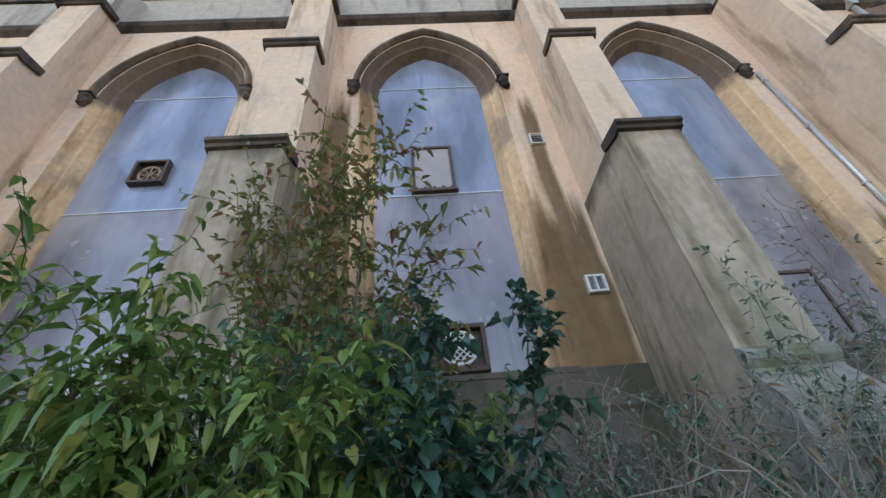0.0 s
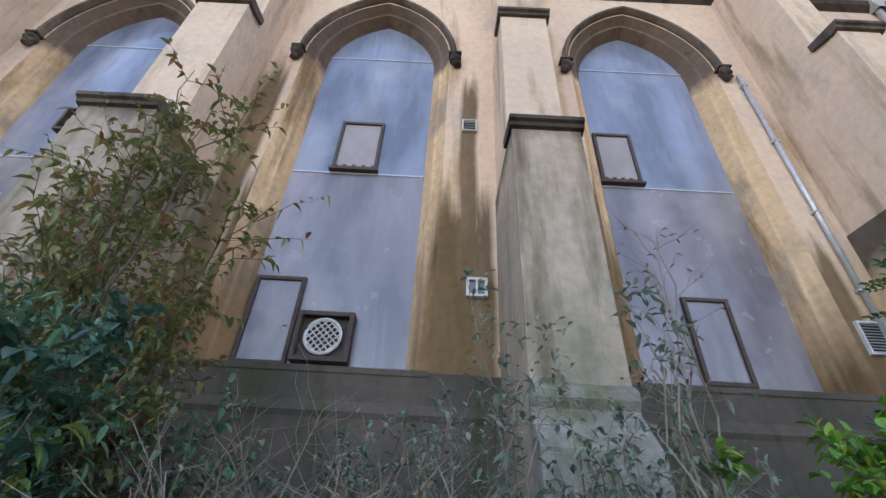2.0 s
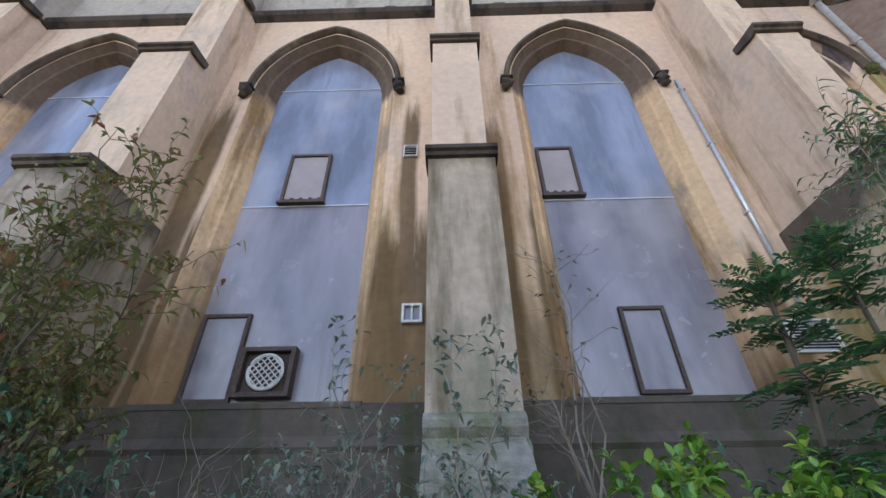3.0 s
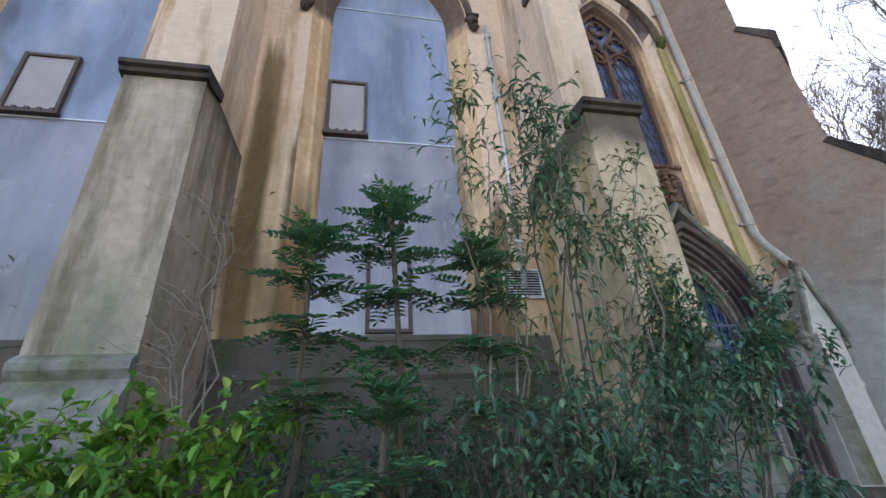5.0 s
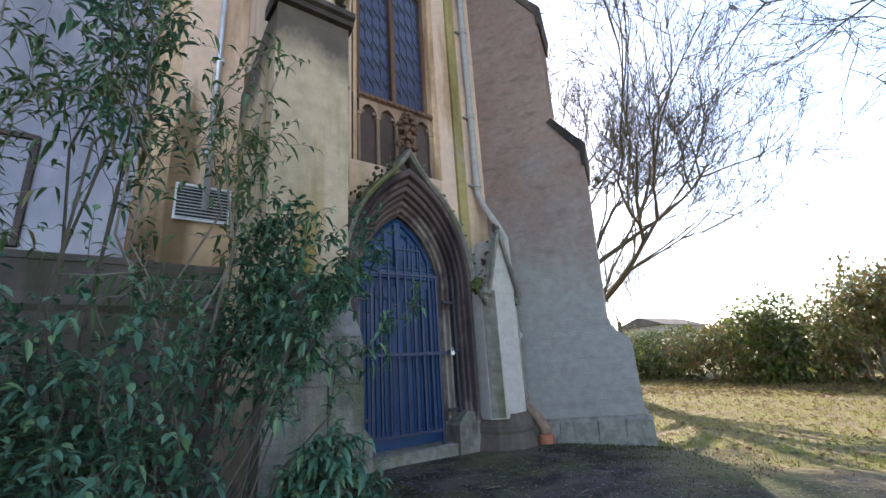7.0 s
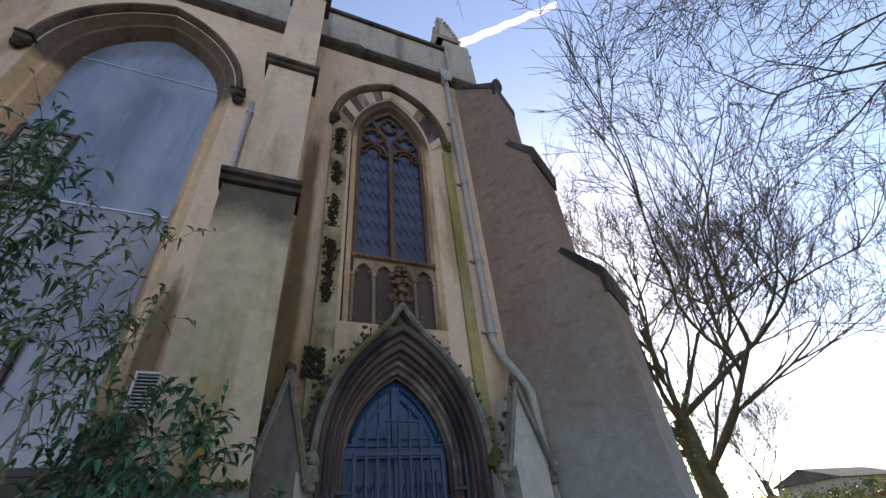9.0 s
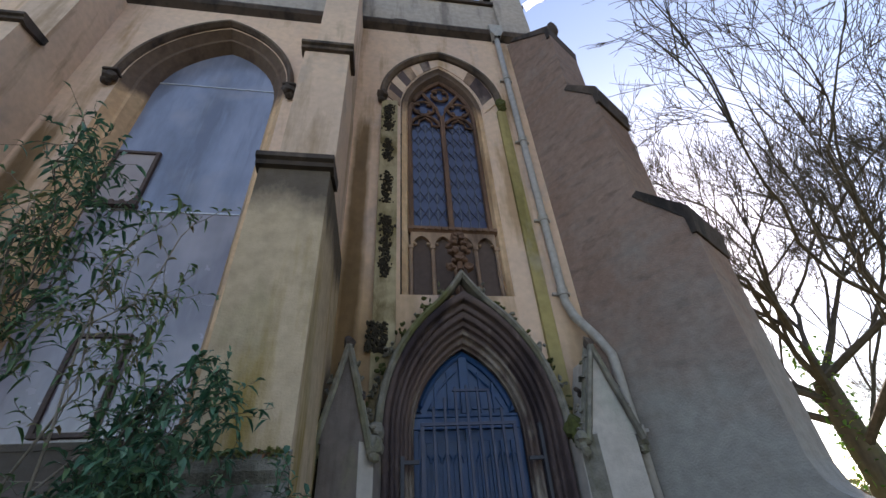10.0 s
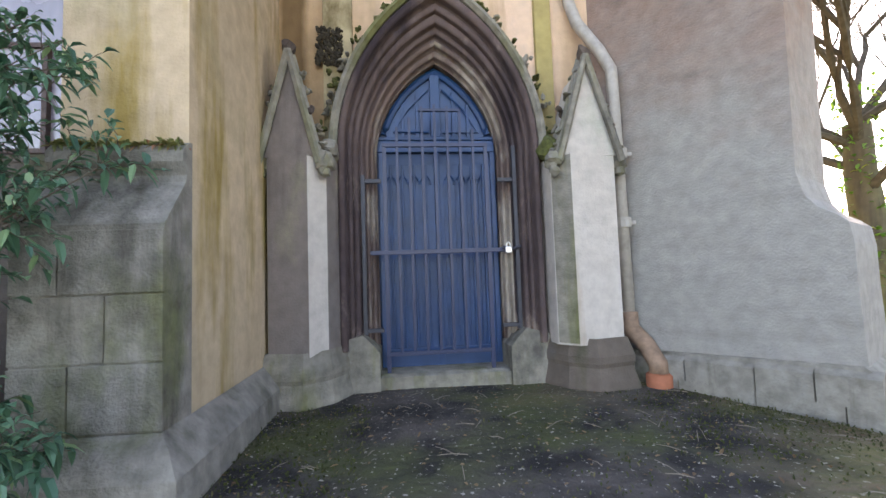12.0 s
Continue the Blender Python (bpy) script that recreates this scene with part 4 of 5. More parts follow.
def tracery_window():
    w = tagged(new("window_4"), "leaded church window with brown stone tracery above a blind arcade", "window", kind="structure")
    cx, yg = PX + 0.02, 4.98
    bm = bmesh.new()
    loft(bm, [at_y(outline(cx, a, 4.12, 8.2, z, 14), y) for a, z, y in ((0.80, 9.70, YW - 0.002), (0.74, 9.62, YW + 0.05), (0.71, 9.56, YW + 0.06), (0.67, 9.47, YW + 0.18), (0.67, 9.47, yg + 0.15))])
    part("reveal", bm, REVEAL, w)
    bm = bmesh.new()
    prism(bm, outline(cx, 0.68, 5.42, 8.2, 9.48, 14), yg, yg + 0.02)
    part("pane", bm, GLASS, w, "dark reflective leaded glass")
    # leads
    for s0, s1 in ((-0.62, -0.05), (0.05, 0.62)):
        bm = bmesh.new()
        for k in range(1, 4):
            x = cx + s0 + (s1 - s0) * k / 4
            tube(bm, [(x, yg - 0.01, 5.45), (x, yg - 0.01, 8.1)], 0.009, 4)
        z = 5.7
        while z < 8.1:
            pts = []
            for k in range(9):
                pts.append((cx + s0 + (s1 - s0) * k / 8, yg - 0.012, z + (0.07 if k % 2 else -0.07)))
            tube(bm, pts, 0.009, 4)
            tube(bm, [(p[0], p[1], 2 * z + 0.12 - p[2] + 0.0) for p in pts], 0.009, 4)
            z += 0.36
        part("leading", bm, LEAD, w)
    bm = bmesh.new()
    box(bm, cx - 0.045, cx + 0.045, yg - 0.10, yg, 5.4, 8.25, 0.02)
    part("mullion", bm, TRACERY, w)
    bm = bmesh.new()
    tube(bm, at_y(outline(cx, 0.645, 5.4, 8.2, 9.43, 16), yg - 0.04), 0.05, 6)
    part("window_frame", bm, TRACERY, w)
    for sg in (-1, 1):
        bm = bmesh.new()
        c2 = cx + sg * 0.33
        tube(bm, at_y(arch(c2, 0.28, 7.95, 8.28, 8), yg - 0.04), 0.035, 6)
        for q in (-1, 1):
            tube(bm, at_y([(c2 + q * 0.27, 7.98), (c2 + q * 0.13, 8.0), (c2 + q * 0.12, 8.12), (c2, 8.22)], yg - 0.03), 0.025, 6)
        # mouchettes sweeping up to the head
        tube(bm, at_y([(cx + sg * 0.03, 8.25), (cx + sg * 0.10, 8.55), (cx + sg * 0.28, 8.85), (cx + sg * 0.36, 9.0)], yg - 0.04), 0.04, 6)
        r = 0.21
        tube(bm, at_y([(c2 + 0.02 * sg + r * math.cos(a), 8.52 + r * math.sin(a)) for a in (i * math.pi / 8 for i in range(17))], yg - 0.04), 0.032, 6, False)
        for k in range(4):
            a = k * math.pi / 2 + 0.8
            lump(bm, (c2 + 0.02 * sg + 0.15 * math.cos(a), yg - 0.04, 8.52 + 0.15 * math.sin(a)), (0.05, 0.03, 0.05), 0.3, 1, k)
        part("tracery", bm, TRACERY, w)
    bm = bmesh.new()
    r = 0.17
    tube(bm, at_y([(cx + r * math.cos(a), 9.0 + 1.2 * r * math.sin(a)) for a in (i * math.pi / 8 for i in range(17))], yg - 0.04), 0.032, 6, False)
    for k in range(4):
        a = k * math.pi / 2 + 0.8
        lump(bm, (cx + 0.12 * math.cos(a), yg - 0.04, 9.0 + 0.13 * math.sin(a)), (0.045, 0.03, 0.045), 0.3, 1, k)
    part("tracery", bm, TRACERY, w)
    bm = bmesh.new()
    prism_x(bm, [(4.79, 5.30), (4.79, 5.36), (5.0, 5.46), (5.1, 5.46), (5.1, 5.26), (4.84, 5.26)], cx - 0.70, cx + 0.70)
    for k in range(12):
        box(bm, cx - 0.62 + k * 0.108, cx - 0.56 + k * 0.108, 4.77, 4.82, 5.29, 5.34, 0.01)
    part("window_sill", bm, TRACERY, w, "brown moulded sill")
    bm = bmesh.new()
    box(bm, cx - 0.72, cx + 0.72, 4.90, 5.0, 4.08, 5.32)
    part("arcade_panel", bm, PANELD, w, "dark recessed panel")
    for k in range(5):
        x = cx - 0.66 + k * 0.33
        bm = bmesh.new()
        tube(bm, [(x, 4.86, 4.14), (x, 4.86, 5.0)], 0.03, 8)
        box(bm, x - 0.04, x + 0.04, 4.82, 4.9, 4.96, 5.02, 0.01)
        part("colonnette", bm, ARCADE, w)
    for k in range(4):
        x = cx - 0.495 + k * 0.33
        bm = bmesh.new()
        a = arch(x, 0.135, 5.0, 5.2, 8)
        prism(bm, [(x - 0.165, 5.0)] + a + [(x + 0.165, 5.0), (x + 0.165, 5.28), (x - 0.165, 5.28)], 4.83, 4.9)
        for q in (-1, 1):
            lump(bm, (x + q * 0.10, 4.86, 5.06), (0.035, 0.03, 0.035), 0.3, 1, k)
        part("arcade_head", bm, ARCADE, w)
    hood = tagged(new("hood_mould"), "")
    hood.parent = w
    bm = bmesh.new()
    prof = ((1.10, 10.03, YW + 0.02), (1.10, 10.03, YW - 0.06), (1.14, 10.08, YW - 0.13), (1.19, 10.14, YW - 0.13), (1.23, 10.18, YW - 0.08), (1.24, 10.20, YW + 0.02))
    loft(bm, [at_y(arch(cx, a, 8.55, z, 14), y) for a, z, y in prof])
    part("moulding", bm, HOOD, hood)
    # voussoirs of the relieving arch, mixed stone
    rng = random.Random(2)
    inn, outa = arch(cx, 0.83, 8.25, 9.76, 8), arch(cx, 1.08, 8.55, 10.0, 8)
    for i in range(len(inn) - 1):
        bm = bmesh.new()
        pts = [inn[i], outa[i], outa[i + 1], inn[i + 1]]
        prism(bm, pts, YW - 0.012 - rng.uniform(0, 0.008), YW + 0.03)
        part("voussoir", bm, rng.choice((ARCADE, PORTAL, RENDER)), hood)
    for sg in (-1, 1):
        bm = bmesh.new()
        lump(bm, (cx + sg * 1.17, YW - 0.08, 8.46), (0.11, 0.10, 0.12), 0.5, 2, sg)
        lump(bm, (cx + sg * 1.19, YW - 0.06, 8.36), (0.08, 0.07, 0.08), 0.5, 2, sg + 4)
        part("label_stop", bm, MOSS if sg > 0 else DARK, hood)
    return w


tracery_window()

# ---------------------------------------------------------------- fittings on the wall


def downpipe():
    p = thing("downpipe", "old grey cast iron downpipe with collars and bent foot", "downpipe")
    bm = bmesh.new()
    tube(bm, [(11.33, 4.66, 11.3), (11.36, 4.66, 4.0), (11.42, 4.62, 3.75), (11.60, 4.52, 3.40), (11.68, 4.44, 3.15), (11.70, 4.42, 0.62)], 0.062, 12)
    part("pipe", bm, GREYP, p, smooth=True)
    for z in (9.4, 7.4, 5.5, 4.15):
        bm = bmesh.new()
        x = 11.33 + 0.03 * (11.3 - z) / 7.3
        tube(bm, [(x, 4.66, z - 0.06), (x, 4.66, z - 0.05), (x, 4.66, z + 0.05), (x, 4.66, z + 0.06)], [0.068, 0.078, 0.078, 0.068], 12)
        box(bm, x - 0.13, x + 0.13, 4.70, 4.76, z - 0.02, z + 0.02, 0.005)
        part("collar", bm, GREYP, p)
    for z in (1.55, 2.25):
        bm = bmesh.new()
        tube(bm, [(11.70, 4.42, z - 0.05), (11.70, 4.42, z + 0.05)], 0.078, 12)
        box(bm, 11.66, 11.84, 4.40, 4.44, z - 0.02, z + 0.02, 0.005)
        part("collar", bm, GREYP, p)
    bm = bmesh.new()
    tube(bm, [(11.70, 4.42, 0.66), (11.70, 4.40, 0.50), (11.77, 4.27, 0.36), (11.81, 4.16, 0.20), (11.81, 4.16, 0.08)], 0.085, 12)
    part("foot_bend", bm, TERRAD, p, "stained clay bend", True)
    bm = bmesh.new()
    tube(bm, [(11.81, 4.16, 0.12), (11.81, 4.16, 0.10), (11.81, 4.16, -0.3)], [0.09, 0.115, 0.11], 12)
    part("clay_socket", bm, TERRA, p, "orange terracotta socket", True)
    bm = bmesh.new()
    loft(bm, [[(11.33 + a * w, 4.66 + c * 0.11, z) for a, c in ((-1, -1), (1, -1), (1, 1), (-1, 1))] for w, z in ((0.07, 11.0), (0.15, 11.2), (0.17, 11.5))], True)
    part("hopper", bm, GREYP, p)


downpipe()


def conduit():
    p = thing("conduit_pipe", "slim galvanised conduit clipped to the wall", "pipe")
    bm = bmesh.new()
    tube(bm, [(7.28, 4.70, 8.3), (7.30, 4.70, 3.0)], 0.036, 8)
    part("pipe", bm, GALV, p, smooth=True)
    for z in (8.0, 6.5, 5.0, 3.7):
        bm = bmesh.new()
        box(bm, 7.23, 7.35, 4.665, 4.755, z - 0.02, z + 0.02, 0.004)
        part("clip", bm, GALV, p)


conduit()


def louvre(x0, x1, z0, z1, n, t, label, mt, y=YW):
    p = thing("wall_vent", label, "vent")
    bm = bmesh.new()
    frame_bars(bm, x0, x1, z0, z1, t, y - 0.05, y + 0.005)
    part("frame", bm, mt, p)
    bm = bmesh.new()
    box(bm, x0 + t, x1 - t, y - 0.012, y - 0.002, z0 + t, z1 - t)
    part("backing", bm, METALD, p)
    for k in range(n):
        z = z0 + t + (k + 0.5) * (z1 - z0 - 2 * t) / n
        bm = bmesh.new()
        h = 0.3 * (z1 - z0 - 2 * t) / n
        prism_x(bm, [(y - 0.045, z - h), (y - 0.015, z + h * 0.7), (y - 0.010, z + h * 0.4), (y - 0.04, z - h * 1.3)], x0 + t, x1 - t)
        part("slat", bm, mt, p)


louvre(7.00, 7.56, 2.85, 3.28, 10, 0.025, "white louvred wall vent", WHITEP)
louvre(2.08, 2.32, 6.40, 6.67, 4, 0.02, "small slatted white air vent", WHITEP)


def wall_box():
    p = thing("vent_box", "small white plastic double vent box", "vent")
    bm = bmesh.new()
    frame_bars(bm, 2.19, 2.46, 3.33, 3.60, 0.035, YW - 0.07, YW + 0.003)
    box(bm, 2.31, 2.335, YW - 0.07, YW, 3.36, 3.57, 0.004)
    part("frame", bm, WHITEP, p)
    bm = bmesh.new()
    box(bm, 2.22, 2.44, YW - 0.02, YW - 0.002, 3.36, 3.57)
    part("panel", bm, SHEETM, p)


wall_box()

# ---------------------------------------------------------------- plants


def unit(rng, up=0.0):
    v = Vector((rng.gauss(0, 1), rng.gauss(0, 1), rng.gauss(0, 1) + up))
    return v.normalized()


def add_tube(vs, fs, pts, radii, n=4):
    s = len(vs)
    for i, p in enumerate(pts):
        d = (pts[min(i + 1, len(pts) - 1)] - pts[max(i - 1, 0)]).normalized()
        u = d.orthogonal().normalized()
        w = d.cross(u)
        for k in range(n):
            a = 2 * math.pi * k / n
            vs.append(p + (u * math.cos(a) + w * math.sin(a)) * radii[i])
    for i in range(len(pts) - 1):
        for k in range(n):
            j = (k + 1) % n
            fs.append((s + i * n + k, s + i * n + j, s + (i + 1) * n + j, s + (i + 1) * n + k))


def add_leaf(vs, fs, p, d, L, W, rng, droop=0.25):
    """One folded, drooping leaf of eight triangles."""
    side = d.cross(Vector((0, 0, 1)))
    if side.length < 0.05:
        side = Vector((1, 0, 0))
    side = (side.normalized() + unit(rng) * 0.35).normalized()
    nrm = side.cross(d).normalized()
    s = len(vs)
    dz = Vector((0, 0, -1))
    m1, m2 = p + d * L * 0.3, p + d * L * 0.68 + dz * L * droop * 0.4
    tip = p + d * L + dz * L * droop
    f = nrm * W * 0.18
    vs.extend((p, m1 + side * W * 0.48 + f, m1, m1 - side * W * 0.48 + f, m2 + side * W * 0.4 + f, m2, m2 - side * W * 0.4 + f, tip))
    fs.extend(((s, s + 2, s + 1), (s, s + 3, s + 2), (s + 1, s + 2, s + 5, s + 4), (s + 2, s + 3, s + 6, s + 5), (s + 4, s + 5, s + 7), (s + 5, s + 6, s + 7)))


def curve_to(a, b, rng, n=7, wander=0.12, lift=0.35):
    a, b = Vector(a), Vector(b)
    c = a.lerp(b, 0.45) + Vector((0, 0, (b.z - a.z) * lift))
    out = []
    k = (b - a).length * wander
    for i in range(n + 1):
        t = i / n
        q = a * (1 - t) ** 2 + c * 2 * t * (1 - t) + b * t * t
        out.append(q + unit(rng) * k * 0.35 * math.sin(math.pi * t))
    return out


def make_plant(name, label, cat, seed, at, spread, top, stems, twigs, leaves, leaf, mats, droop=0.3, r0=0.014, start=0.25, twig=0.4, low=0.5, group="", base=0.15, twig_up=0.3, foot=None):
    rng = random.Random(seed)
    x, y = at
    g = ground_z(x, y)
    th = thing(name, label, cat, group)
    vs, fs, lv, lf = [], [], [], []
    for _ in range(stems):
        a = rng.uniform(0, 6.283)
        q = math.sqrt(rng.random())
        f = foot or at
        p0 = Vector((f[0] + rng.uniform(-base, base), f[1] + rng.uniform(-base, base), ground_z(*f) - 0.1))
        tz = g + (top - g) * rng.uniform(low, 1.0) * (1 - 0.25 * q * q)
        p1 = Vector((x + spread[0] * q * math.cos(a), y + spread[1] * q * math.sin(a), tz))
        pts = curve_to(p0, p1, rng)
        n = len(pts)
        add_tube(vs, fs, pts, [r0 * (1 - 0.75 * i / (n - 1)) for i in range(n)], 5)
        for _ in range(twigs):
            t = start + (1 - start) * rng.random()
            i = min(n - 2, int(t * (n - 1)))
            b = pts[i].lerp(pts[i + 1], rng.random())
            d = (unit(rng, twig_up) + (pts[i + 1] - pts[i]).normalized() * 0.5).normalized()
            L = twig * rng.uniform(0.4, 1.2)
            e = b + d * L
            tw = curve_to(b, e, rng, 4, 0.2, 0.2)
            add_tube(vs, fs, tw, [r0 * 0.32, r0 * 0.26, r0 * 0.22, r0 * 0.18, r0 * 0.1], 3)
            for k in range(leaves):
                u = (k + rng.random()) / max(leaves, 1) * 3.99
                j = int(u)
                pp = tw[j].lerp(tw[j + 1], u - j)
                ld = (d * 0.5 + unit(rng, 0.1)).normalized()
                s = leaf[0] * rng.uniform(0.6, 1.2)
                add_leaf(lv, lf, pp, ld, s, leaf[1] * s / leaf[0], rng, droop)
    raw("woody_frame", vs, fs, mats[0], th)
    if lv:
        raw("foliage", lv, lf, mats[1], th)
    return th


L_BRIGHT = leafy("bright_green_leaf", (0.07, 0.14, 0.035), (0.19, 0.29, 0.07), (0.36, 0.34, 0.09))
L_LAUREL = leafy("laurel_leaf", (0.06, 0.19, 0.02), (0.17, 0.36, 0.05), (0.36, 0.42, 0.07), 0.35)
L_OLIVE = leafy("olive_russet_leaf", (0.12, 0.15, 0.045), (0.25, 0.24, 0.08), (0.32, 0.13, 0.07))
L_IVY = leafy("ivy_leaf", (0.022, 0.06, 0.04), (0.05, 0.12, 0.075), (0.08, 0.15, 0.12), 0.3)
L_GREY = leafy("grey_green_leaf", (0.10, 0.15, 0.11), (0.20, 0.25, 0.19), (0.25, 0.24, 0.16))
L_DARK = leafy("dark_shrub_leaf", (0.03, 0.095, 0.055), (0.11, 0.24, 0.14), (0.19, 0.29, 0.13), 0.32)
L_MOSSY = leafy("moss_leaf", (0.035, 0.045, 0.012), (0.075, 0.085, 0.02), (0.14, 0.12, 0.06), 0.9)
L_BAMB = leafy("narrow_willow_leaf", (0.06, 0.13, 0.055), (0.14, 0.22, 0.085), (0.24, 0.18, 0.08))
L_MAHO = leafy("mahonia_leaf", (0.035, 0.13, 0.06), (0.09, 0.24, 0.10), (0.17, 0.30, 0.08), 0.28)
L_DRY = leafy("dead_leaf", (0.13, 0.08, 0.045), (0.26, 0.17, 0.09), (0.33, 0.26, 0.16), 0.9)
L_HEDGE = leafy("hedge_leaf", (0.05, 0.09, 0.02), (0.13, 0.17, 0.035), (0.30, 0.30, 0.05))
L_GRASS = leafy("grass_blade", (0.17, 0.19, 0.03), (0.32, 0.30, 0.06), (0.36, 0.26, 0.12), 0.7)

# by the start of the walk
make_plant("leafy_shrub", "dense bright green shrub with long drooping leaves", "shrub", 1, (-0.8, 1.75), (1.25, 0.6), 1.66, 26, 26, 10, (0.13, 0.046), (STEM, L_BRIGHT), 0.55, 0.009, low=0.35, base=0.45, twig_up=0.05, start=0.2)
make_plant("leafy_shrub", "bright green shrub with long drooping leaves", "shrub", 2, (-2.4, 1.9), (1.0, 0.6), 1.85, 18, 24, 10, (0.13, 0.046), (STEM, L_BRIGHT), 0.55, 0.009, base=0.35, twig_up=0.05)
make_plant("sapling", "tall thin sapling with olive and russet leaves", "sapling", 3, (-1.0, 3.0), (1.35, 0.55), 5.2, 10, 20, 10, (0.12, 0.048), (STEM, L_OLIVE), 0.4, 0.016, 0.38, 0.65, 0.6, base=0.05, twig_up=0.1)
make_plant("sapling", "slender sapling with bright new leaves", "sapling", 4, (-1.15, 1.55), (0.8, 0.3), 2.35, 5, 22, 9, (0.10, 0.038), (STEM, L_BRIGHT), 0.4, 0.01, 0.45, 0.34, 0.75, twig_up=0.1)
make_plant("leafy_shrub", "olive green shrub beneath the sapling", "shrub", 33, (-0.75, 2.6), (1.1, 0.5), 2.3, 20, 24, 10, (0.10, 0.042), (STEM, L_DARK), 0.4, 0.01, 0.15, 0.4, 0.45, base=0.4)
make_plant("ivy_bush", "dark blue-green ivy bush with broad leaves", "ivy", 5, (0.08, 1.6), (0.42, 0.3), 1.7, 14, 22, 8, (0.085, 0.066), (STEM, L_IVY), 0.4, 0.008, 0.05, 0.24, 0.35)
make_plant("ivy_bush", "thin leaning ivy shoot with broad leaves", "ivy", 6, (0.50, 1.72), (0.09, 0.08), 2.12, 2, 22, 7, (0.075, 0.055), (STEM, L_IVY), 0.4, 0.01, 0.35, 0.18, 0.9, foot=(0.2, 1.65))
# dry thicket
make_plant("dry_thicket", "tangle of dry brown twigs below the boarded window", "thicket", 7, (1.0, 2.7), (1.0, 0.6), 1.75, 46, 12, 1, (0.05, 0.02), (TWIG, L_DRY), 0.3, 0.010, 0.1, 0.6, 0.35, base=0.7, twig_up=-0.1)
make_plant("dry_thicket", "tangle of thin pale twigs with few dead leaves", "thicket", 8, (1.9, 2.0), (1.1, 0.5), 1.35, 40, 12, 1, (0.05, 0.022), (TWIG, L_DRY), 0.3, 0.008, 0.1, 0.6, 0.3, base=0.7, twig_up=-0.2)
make_plant("straggly_bush", "straggly bush with sparse grey-green leaves", "shrub", 9, (2.2, 2.35), (0.8, 0.45), 2.5, 15, 13, 6, (0.065, 0.026), (TWIG, L_GREY), 0.25, 0.008, 0.3, 0.32, 0.4, base=0.4)
make_plant("straggly_bush", "tall straggly bush with small grey-green leaves", "shrub", 10, (3.0, 1.95), (0.5, 0.4), 2.5, 11, 13, 6, (0.065, 0.026), (TWIG, L_GREY), 0.25, 0.008, 0.35, 0.28, 0.5, base=0.25)
make_plant("straggly_bush", "grey-green bush against the wall base", "shrub", 11, (1.7, 3.4), (1.0, 0.5), 1.9, 26, 14, 7, (0.07, 0.032), (TWIG, L_GREY), 0.25, 0.008, 0.15, 0.34, 0.35, base=0.6)
make_plant("dark_shrub", "dark evergreen shrub filling the gap by the wall", "shrub", 31, (0.1, 3.1), (1.3, 0.7), 1.75, 34, 16, 8, (0.075, 0.036), (STEM, L_DARK), 0.3, 0.009, 0.1, 0.36, 0.35, base=0.8)
make_plant("dark_shrub", "dark evergreen shrub at the foot of the buttress", "shrub", 32, (3.1, 2.75), (0.9, 0.3), 1.35, 30, 16, 8, (0.07, 0.034), (STEM, L_DARK), 0.3, 0.009, 0.1, 0.34, 0.35, base=0.5)
make_plant("dark_shrub", "dark evergreen shrub under the boarded window", "shrub", 34, (1.5, 2.9), (1.1, 0.5), 1.3, 34, 16, 8, (0.07, 0.034), (STEM, L_DARK), 0.3, 0.009, 0.1, 0.34, 0.35, base=0.7)
make_plant("dry_thicket", "arching pale bramble stems with few leaves", "thicket", 35, (0.9, 1.9), (1.1, 0.4), 1.2, 30, 12, 1, (0.05, 0.022), (TWIG, L_DRY), 0.3, 0.009, 0.1, 0.6, 0.4, base=0.6, twig_up=-0.3)
make_plant("bare_sapling", "bare reddish sapling growing beside the buttress", "sapling", 12, (3.95, 3.3), (0.45, 0.3), 4.3, 5, 11, 2, (0.07, 0.026), (TWIG, L_DRY), 0.3, 0.013, 0.35, 0.6, 0.6, base=0.08)
make_plant("leafy_shrub", "dense olive green shrub with reddish tips", "shrub", 36, (-0.45, 2.9), (0.75, 0.4), 3.0, 22, 22, 10, (0.085, 0.04), (STEM, L_OLIVE), 0.35, 0.011, 0.3, 0.38, 0.6, base=0.3)
make_plant("dark_shrub", "dark leafy shrub beneath the olive sapling", "shrub", 37, (-0.5, 2.5), (0.7, 0.4), 1.9, 22, 20, 10, (0.085, 0.04), (STEM, L_DARK), 0.35, 0.010, 0.15, 0.36, 0.5, base=0.4)
# by the third window
make_plant("laurel_bush", "low bright green laurel bush with glossy leaves", "shrub", 13, (3.95, 2.05), (1.15, 0.35), 1.55, 46, 18, 12, (0.085, 0.046), (STEM, L_LAUREL), 0.2, 0.008, 0.2, 0.2, 0.6, base=0.4)
make_plant("dark_shrub", "dark small-leaved shrub in front of the wall", "shrub", 14, (4.9, 2.7), (0.9, 0.6), 1.45, 34, 16, 8, (0.065, 0.03), (STEM, L_DARK), 0.25, 0.009, 0.1, 0.32, 0.35, base=0.5)


